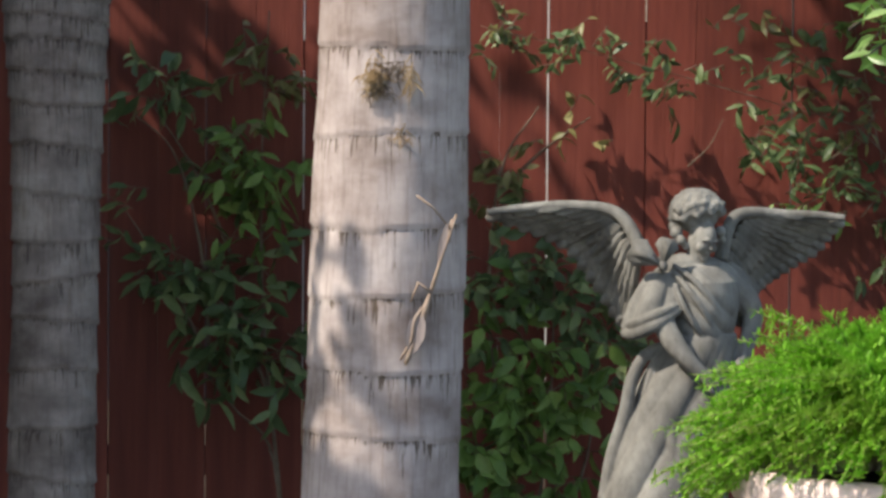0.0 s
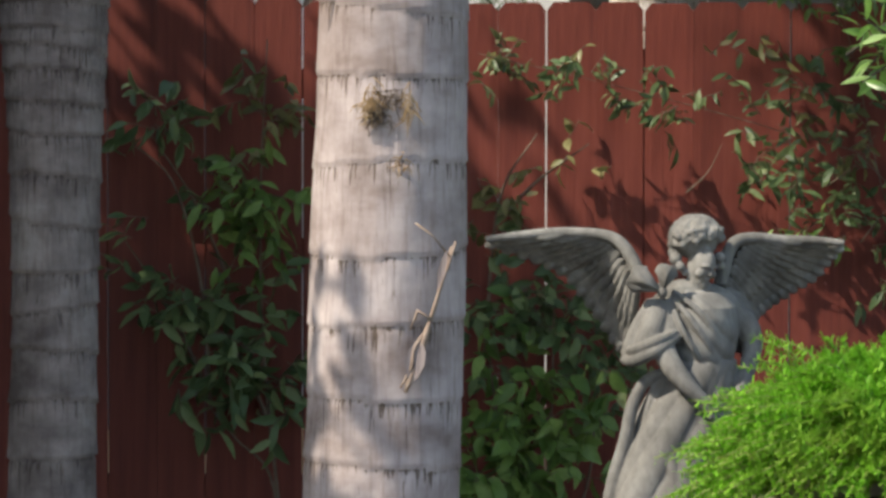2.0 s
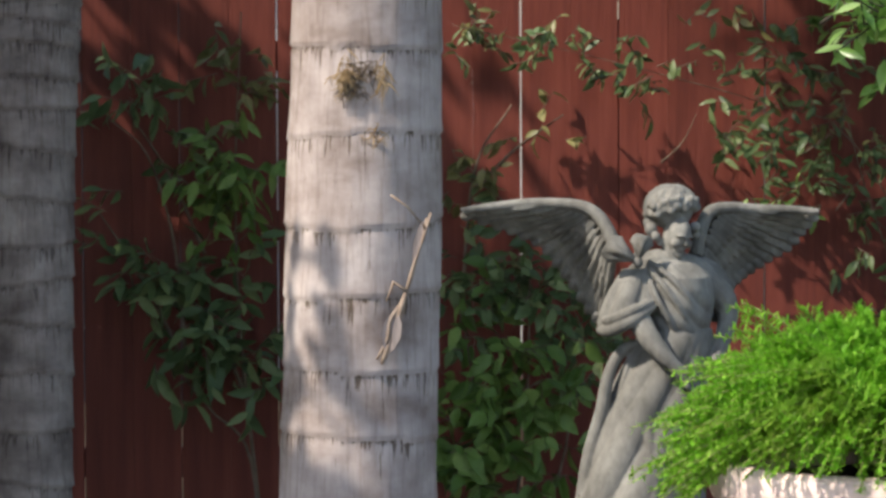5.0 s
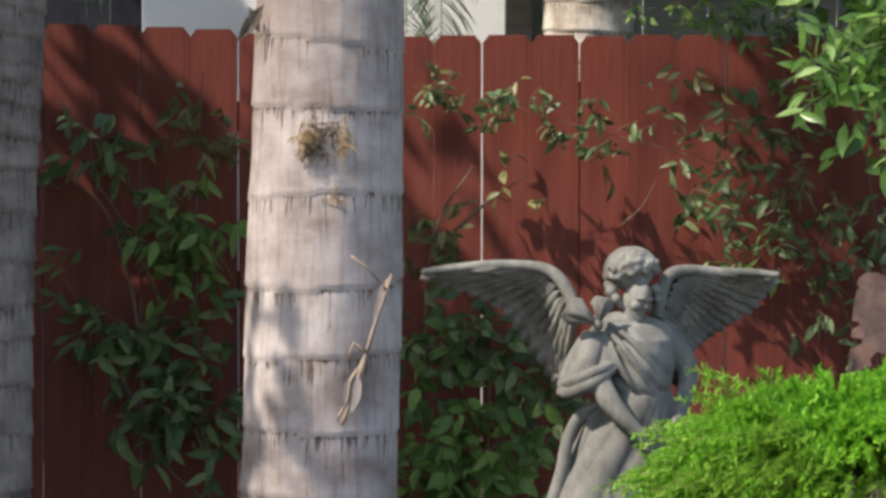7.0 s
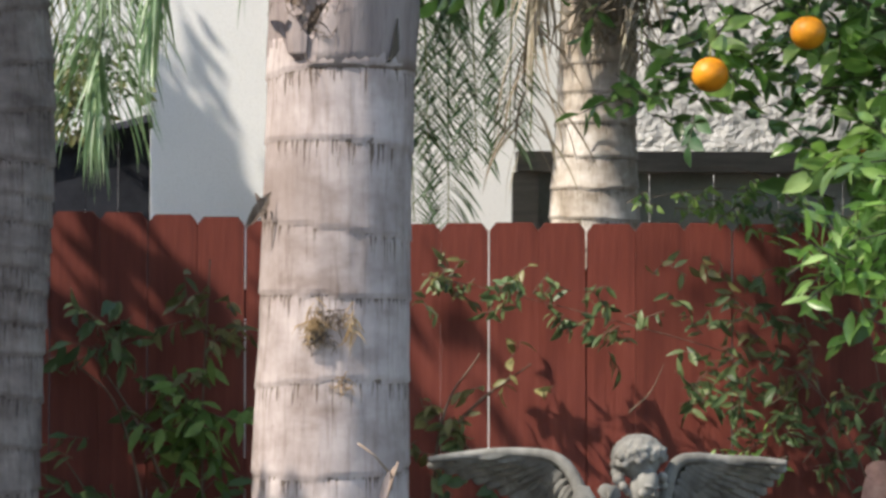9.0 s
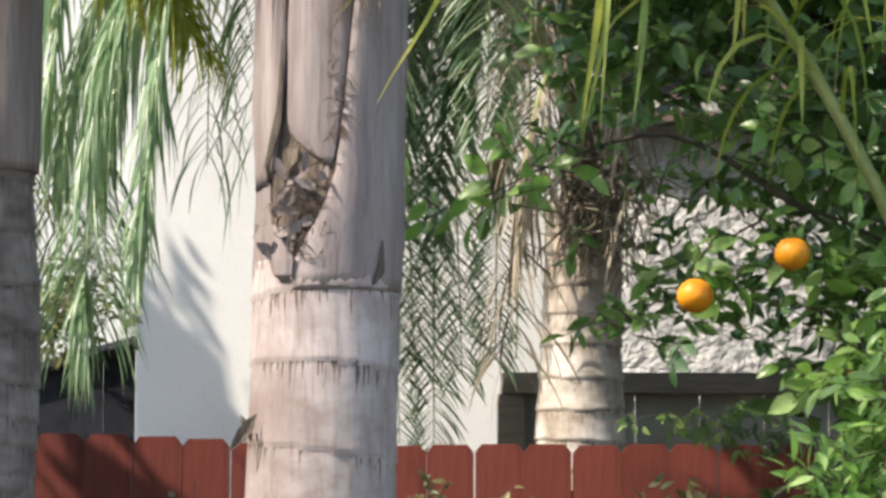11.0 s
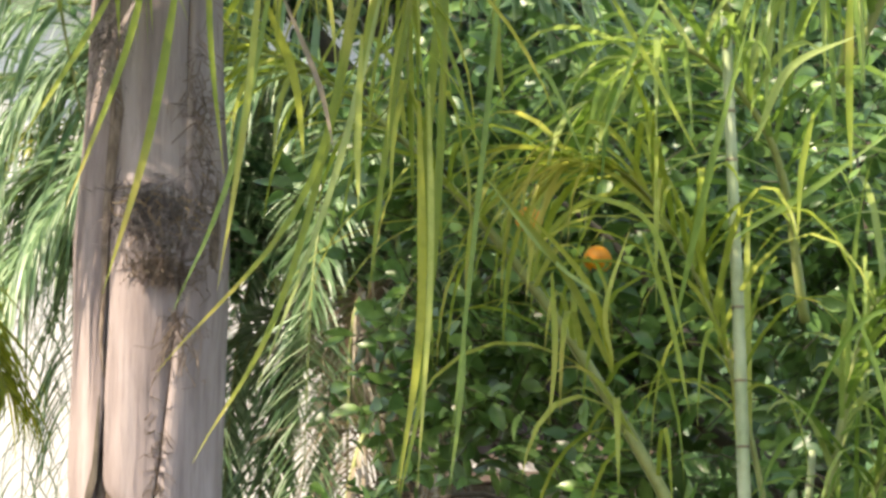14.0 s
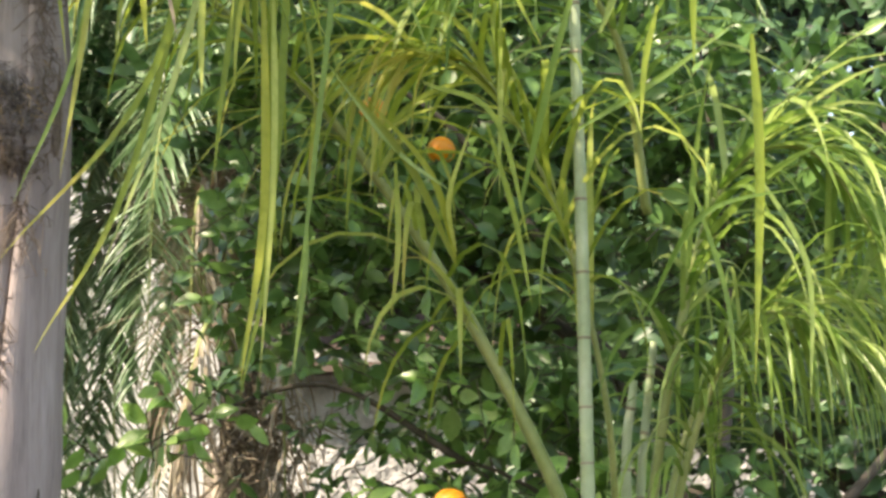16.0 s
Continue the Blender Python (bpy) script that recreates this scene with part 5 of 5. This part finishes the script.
s = Shape()
s.tube(curve_points([(1.206, 6.9, 3.85), (1.12, 6.7, 4.10), (1.2, 6.6, 4.15), (1.45, 6.55, 3.95)], 20), [0.010 - 0.0003 * i for i in range(21)], 7)
arch = part("frond", s, M_RACHIS, areca, "arching frond with loose hanging leaflets")
strap(arch, (0.90, 6.60, 2.659), (0.79, 6.55, 2.867), (0.62, 6.51, 3.064), 0.021, M_OLIVE)
strap(arch, (0.90, 6.60, 2.671), (0.84, 6.55, 2.843), (0.70, 6.51, 2.993), 0.018, M_OLIVE)
strap(arch, (0.90, 6.60, 2.683), (0.88, 6.55, 2.795), (0.93, 6.51, 2.960), 0.013, M_ARECA)
strap(arch, (0.49, 6.41, 3.238), (0.49, 6.36, 2.823), (0.46, 6.32, 2.360), 0.015, M_ARECA)
strap(arch, (0.47, 6.41, 3.200), (0.47, 6.36, 2.728), (0.42, 6.32, 2.348), 0.021, M_OLIVE)
strap(arch, (0.50, 6.41, 3.053), (0.48, 6.36, 2.633), (0.42, 6.32, 2.325), 0.014, M_ARECA)
strap(arch, (0.34, 6.27, 3.304), (0.33, 6.21, 3.061), (0.33, 6.17, 2.911), 0.016, M_ARECA)
strap(arch, (0.14, 6.27, 3.372), (0.20, 6.21, 3.189), (0.22, 6.17, 3.003), 0.021, M_OLIVE)
strap(arch, (0.18, 6.27, 3.373), (0.25, 6.21, 3.178), (0.28, 6.17, 3.033), 0.014, M_DRYLEAF)
strap(arch, (0.65, 6.60, 3.535), (0.65, 6.55, 3.353), (0.66, 6.51, 3.216), 0.019, M_OLIVE)
strap(arch, (0.66, 6.60, 3.304), (0.75, 6.55, 3.310), (0.84, 6.51, 3.083), 0.013, M_ARECA_GREEN)
strap(arch, (0.89, 6.60, 3.528), (0.98, 6.55, 3.334), (1.08, 6.51, 3.112), 0.015, M_ARECA)
strap(arch, (1.03, 6.60, 3.531), (0.94, 6.55, 3.333), (0.85, 6.51, 3.095), 0.012, M_ARECA_GREEN)
strap(arch, (0.83, 6.60, 3.055), (0.98, 6.55, 2.970), (1.05, 6.51, 2.668), 0.016, M_ARECA)
strap(arch, (1.04, 6.60, 2.784), (1.11, 6.55, 3.097), (1.20, 6.51, 3.443), 0.018, M_ARECA_GREEN)
strap(arch, (1.22, 6.60, 3.176), (1.29, 6.55, 3.328), (1.44, 6.51, 3.397), 0.020, M_ARECA_GREEN)
strap(arch, (1.17, 6.60, 2.960), (1.34, 6.55, 3.064), (1.50, 6.51, 3.183), 0.016, M_ARECA_GREEN)
strap(arch, (1.44, 6.60, 3.554), (1.42, 6.55, 3.305), (1.41, 6.51, 3.081), 0.022, M_ARECA)
strap(arch, (1.35, 6.60, 3.242), (1.31, 6.55, 3.101), (1.29, 6.51, 2.942), 0.016, M_ARECA)
strap(arch, (1.56, 6.60, 3.184), (1.56, 6.55, 2.868), (1.53, 6.51, 2.393), 0.026, M_ARECA)
strap(arch, (1.31, 6.60, 2.551), (1.43, 6.55, 2.765), (1.64, 6.51, 2.824), 0.014, M_ARECA_GREEN)
strap(arch, (1.42, 6.60, 2.839), (1.48, 6.55, 2.593), (1.49, 6.51, 2.368), 0.014, M_ARECA_GREEN)
strap(arch, (1.56, 6.60, 2.879), (1.66, 6.55, 2.658), (1.65, 6.51, 2.346), 0.016, M_ARECA_GREEN)
strap(arch, (0.97, 6.60, 2.966), (1.02, 6.55, 2.757), (1.05, 6.51, 2.556), 0.015, M_ARECA)
strap(arch, (0.77, 6.60, 2.875), (0.77, 6.55, 2.691), (0.75, 6.51, 2.527), 0.015, M_ARECA)
strap(arch, (0.58, 6.60, 2.759), (0.57, 6.55, 2.603), (0.54, 6.51, 2.381), 0.014, M_ARECA_GREEN)
strap(arch, (0.63, 6.60, 3.083), (0.76, 6.55, 2.899), (0.88, 6.51, 2.796), 0.013, M_ARECA_GREEN)

# ---------------------------------------------------------------- beyond the fence
palm_c = thing("palm_tree", "sunlit palm behind the fence with hanging fronds", "palm tree", "palm trees")


def line_c(z):
    return 0.862 + 0.005 * z + 0.02 * max(0, z - 2.2), 13.2


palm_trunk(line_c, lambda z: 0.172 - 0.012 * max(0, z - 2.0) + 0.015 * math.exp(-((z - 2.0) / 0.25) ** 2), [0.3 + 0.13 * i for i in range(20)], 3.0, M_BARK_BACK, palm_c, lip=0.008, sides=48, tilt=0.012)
fibres((0.90, 13.0, 3.05), (0.22, 0.1, 0.30), 260, 0.22, M_DRYLEAF, palm_c, "dead_fibre", "dry grey-brown dead fibres", r=0.005, down=0.8)
Q = "long hanging grey-green feather leaf"
B3 = (0.9, 13.2, 3.3)
for ctrl, m, cnt, ln in (
        ([B3, (0.65, 13.4, 4.2), (0.30, 13.6, 4.4), (0.16, 13.7, 3.5), (0.18, 13.7, 2.35)], M_QUEEN, 130, 0.55),
        ([B3, (0.6, 13.5, 4.0), (0.25, 13.7, 4.0), (0.10, 13.8, 3.1), (0.12, 13.8, 2.0)], M_QUEEN, 110, 0.5),
        ([B3, (0.65, 13.5, 3.9), (0.40, 13.7, 3.9), (0.28, 13.8, 3.0), (0.27, 13.8, 1.95)], M_QUEEN, 110, 0.5),
        ([B3, (0.75, 13.4, 4.2), (0.50, 13.6, 4.3), (0.37, 13.7, 3.5), (0.39, 13.7, 2.3)], M_QUEEN, 130, 0.5),
        ([B3, (0.80, 13.4, 3.9), (0.64, 13.6, 3.8), (0.55, 13.6, 3.1), (0.53, 13.6, 2.35)], M_QUEEN, 90, 0.45),
        ([B3, (0.75, 12.8, 3.5), (0.66, 12.7, 3.3), (0.60, 12.7, 2.9), (0.58, 12.7, 2.3)], M_DRYLEAF, 34, 0.5),
        ([B3, (0.4, 13.2, 4.6), (-0.3, 13.1, 4.7), (-0.8, 13.0, 4.0), (-0.98, 13.0, 2.75)], M_QUEEN, 120, 0.6),
        ([B3, (0.3, 13.3, 4.5), (-0.5, 13.3, 4.5), (-1.1, 13.2, 3.7), (-1.22, 13.2, 2.45)], M_QUEEN, 130, 0.6),
        ([B3, (0.2, 13.6, 4.6), (-0.6, 13.7, 4.6), (-1.12, 13.7, 3.6), (-1.16, 13.7, 2.5)], M_QUEEN, 130, 0.55),
        ([B3, (0.1, 13.6, 4.8), (-0.8, 13.8, 4.7), (-1.32, 13.8, 3.6), (-1.36, 13.8, 2.45)], M_QUEEN, 130, 0.55),
        ([B3, (0.7, 13.0, 4.6), (0.3, 12.9, 5.0), (0.0, 12.8, 4.4), (-0.05, 12.8, 3.2)], M_QUEEN, 120, 0.6),
        ([B3, (0.85, 12.9, 4.4), (0.7, 12.6, 4.7), (0.5, 12.4, 4.2), (0.45, 12.4, 3.2)], M_QUEEN, 120, 0.6),
        ([B3, (0.5, 13.3, 4.9), (-0.1, 13.3, 5.3), (-0.45, 13.2, 4.8), (-0.5, 13.2, 3.7)], M_QUEEN, 110, 0.6),
        ([B3, (0.4, 13.4, 4.9), (-0.3, 13.5, 5.3), (-0.80, 13.4, 4.9), (-0.92, 13.4, 3.9)], M_QUEEN, 100, 0.6),
        ([B3, (0.5, 13.4, 4.9), (0.05, 13.5, 5.3), (-0.25, 13.4, 5.0), (-0.32, 13.4, 4.0)], M_QUEEN, 100, 0.6),
        ([B3, (0.4, 13.4, 4.9), (-0.5, 13.5, 5.5), (-1.2, 13.4, 4.9), (-1.4, 13.4, 3.4)], M_QUEEN, 100, 0.6),
        ([B3, (-0.2, 13.5, 5.0), (-1.3, 13.6, 5.0), (-1.75, 13.6, 4.0), (-1.85, 13.6, 2.9)], M_QUEEN, 110, 0.6),
        ([B3, (-0.1, 13.6, 4.8), (-1.1, 13.8, 4.8), (-1.52, 13.8, 3.8), (-1.60, 13.8, 2.7)], M_OLIVE, 110, 0.6),
        ([B3, (0.2, 13.5, 4.9), (-0.4, 13.6, 5.3), (-0.68, 13.6, 4.7), (-0.72, 13.6, 3.2)], M_QUEEN, 70, 0.55),
        ([B3, (0.5, 13.4, 4.8), (-0.05, 13.5, 5.2), (-0.45, 13.5, 4.7), (-0.50, 13.5, 3.3)], M_QUEEN, 80, 0.7),
        ([B3, (1.3, 13.0, 4.4), (1.8, 12.9, 4.5), (2.3, 12.9, 3.8), (2.5, 12.9, 2.9)], M_QUEEN, 100, 0.55),
        ([B3, (0.3, 13.3, 4.6), (-0.5, 13.4, 4.75), (-1.0, 13.4, 4.3), (-1.12, 13.4, 3.45)], M_QUEEN, 90, 0.55),
        ([B3, (0.75, 12.9, 4.0), (0.66, 12.8, 3.9), (0.64, 12.8, 3.0)], M_DRYLEAF, 60, 0.4),
        ([B3, (0.95, 12.9, 3.7), (1.02, 12.8, 3.4), (1.04, 12.8, 2.6)], M_DRYLEAF, 50, 0.35),
        ([B3, (1.1, 13.4, 4.6), (1.5, 13.8, 4.9), (2.0, 14.2, 4.4)], M_QUEEN, 80, 0.55)):
    if 0 < ctrl[-1][0] < 0.6 and m is M_QUEEN:      # close-set short leaflets along a hanging stalk
        frond(ctrl, palm_c, m, ln * 0.62, 0.016, int(cnt * 2.1), 0.9, 0.55, 0.016, 0.15, label=Q, jitter=0.2)
    else:
        frond(ctrl, palm_c, m, ln * 1.1, 0.015, int(cnt * 1.5), 0.65, 1.5, 0.018, 0.15, label=Q)

house = thing("house", "white stucco house wall in full sun behind the fence", "house")
s = Shape()
s.box((-1.22, 16.3, 0), (1.05, 16.6, 6.4))
part("wall", s, M_STUCCO, house, "smooth white stucco wall", smooth=False)
s = Shape()
s.box((1.05, 16.36, 0), (7.0, 16.6, 3.90))
part("rough_wall", s, M_ROUGH, house, "rough white rendered wall", smooth=False)
s = Shape()
s.box((-8.0, 18.4, 0), (-1.22, 18.6, 5.6))
part("wall", s, M_STUCCO, house, "white stucco side wall", smooth=False)
s = Shape()
s.box((-1.5, 16.0, 6.4), (7.3, 20, 6.55))
part("roof", s, M_DARK, house, smooth=False)

course = Shape()
course.box((0, 0, 0), (1.24, 0.36, 0.025))
course_mesh = course.mesh("roof_course", M_ROOF, False)
for r in range(14):
    for c in range(5):
        o = part("roof_course", course_mesh, None, house)
        o.matrix_basis = pose(1.07 + c * 1.245, 16.22 + r * 0.29, 3.74 + r * 0.155, 26, 0, 0)

wall = thing("garden_wall", "low grey boarded wall with a wooden cap", "wall")
for i in range(18):
    s = Shape()
    s.box((0.62 + i * 0.3, 14.56, 0), (0.912 + i * 0.3, 14.60, 2.255))
    part("board", s, M_GREYPANEL, wall, smooth=False)
s = Shape()
s.box((0.60, 14.46, 2.257), (6.1, 14.70, 2.352))
part("cap", s, M_GREYWOOD, wall, "weathered grey wooden cap", smooth=False)
s = Shape()
s.box((0.58, 14.5, 0), (0.70, 14.62, 2.255))
part("post", s, M_GREYWOOD, wall, smooth=False)

shed = thing("shed", "dark boarded shed behind the fence", "shed")
for i in range(16):
    x = -1.125 - 0.152 * (i + 1)
    s = Shape()
    top = 2.50 - 0.042 * i
    s.box((x, 15.0, 0), (x + 0.149, 15.03, top))
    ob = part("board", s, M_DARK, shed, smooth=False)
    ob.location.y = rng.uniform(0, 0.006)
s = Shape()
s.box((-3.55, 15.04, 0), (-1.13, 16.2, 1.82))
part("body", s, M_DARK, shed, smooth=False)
s = Shape()
s.tube([(-1.115, 14.98, 2.52), (-3.58, 14.98, 1.84)], 0.035, 4)
part("verge_board", s, M_DARK, shed, smooth=False)


shrub("garden_bush", "yellowish green bush above the dark shed", "shrub", [[(-1.6, 14.7, 0.0), (-1.62, 14.7, 1.4), (-1.6, 14.7, 2.5)]],
      [((-1.50, 14.7, 2.62), (0.24, 0.12, 0.24), 260, 0.075, 1), ((-1.38, 14.75, 2.72), (0.2, 0.1, 0.26), 150, 0.07, 0)], (M_SHRUB, M_SHRUB_PALE), 0.012)


def tree(name, label, x, y, height, spread, leaves, size, mat, low=0.25):
    th = thing(name, label, "tree", "trees round the garden")
    s = Shape()
    s.tube(curve_points([(x, y, 0), (x + 0.1, y, height * 0.3), (x, y, height * 0.75)], 12), [0.16 - 0.009 * i for i in range(13)], 10)
    for k in range(9):
        a = k * 0.72
        z = height * (max(0.25, low - 0.1) + 0.045 * k)
        s.tube(curve_points([(x, y, z), (x + spread * 0.5 * math.cos(a), y + spread * 0.5 * math.sin(a), z + height * 0.1),
                             (x + spread * 0.9 * math.cos(a), y + spread * 0.9 * math.sin(a), z + height * 0.15)], 8), [0.06 - 0.006 * i for i in range(9)], 6)
    part("trunk", s, M_LIMB, th)
    lv, tw = Shape(), Shape()
    clumps = []
    for _ in range(46):
        a, q = rng.uniform(0, 6.283), rng.random() ** 0.5
        zz = rng.uniform(low, 1.0)
        clumps.append(Vector((x + spread * q * math.cos(a), y + spread * q * math.sin(a) * 0.7, height * zz)))
    for c in clumps:
        rr = spread * rng.uniform(0.2, 0.34)
        sprays(lv, tw, c, (rr, rr, rr * 0.8), leaves // 46, size)
    tagged(part("brushwood", tw, M_LIMB, th), kind="stuff")
    tagged(part("crown", lv, mat, th), kind="stuff")


tree("tree", "dark green dense broadleaf tree behind the garden", 3.7, 12.2, 5.2, 2.2, 3600, 0.10, M_FARLEAF, 0.34)
tree("tree", "dark green dense broadleaf tree behind the garden", 4.0, 14.2, 6.3, 2.2, 3900, 0.11, M_FARLEAF, 0.5)
tree("tree", "dark green tree that towers behind the sunlit palm", 0.83, 13.75, 7.0, 1.5, 3600, 0.10, M_FARLEAF, 0.60)
# The next four trees are invented, out of view, only to block the sun.
rng.seed(3)
tree("tree", "added unseen broad tree that shades the fence", -3.45, 8.15, 3.75, 1.45, 8600, 0.11, M_FARLEAF, 0.16)
tree("tree", "added unseen small tree that shades the foot of the palm trunk", -2.75, 5.4, 3.45, 0.75, 1500, 0.11, M_FARLEAF, 0.55)
tree("tree", "added unseen tree that casts shade on the house wall", -4.22, 15.3, 6.3, 0.9, 5000, 0.10, M_FARLEAF, 0.40)
tree("tree", "added unseen tree that shades the left palm trunk", -3.0, 6.85, 4.2, 0.72, 3000, 0.11, M_FARLEAF, 0.3)
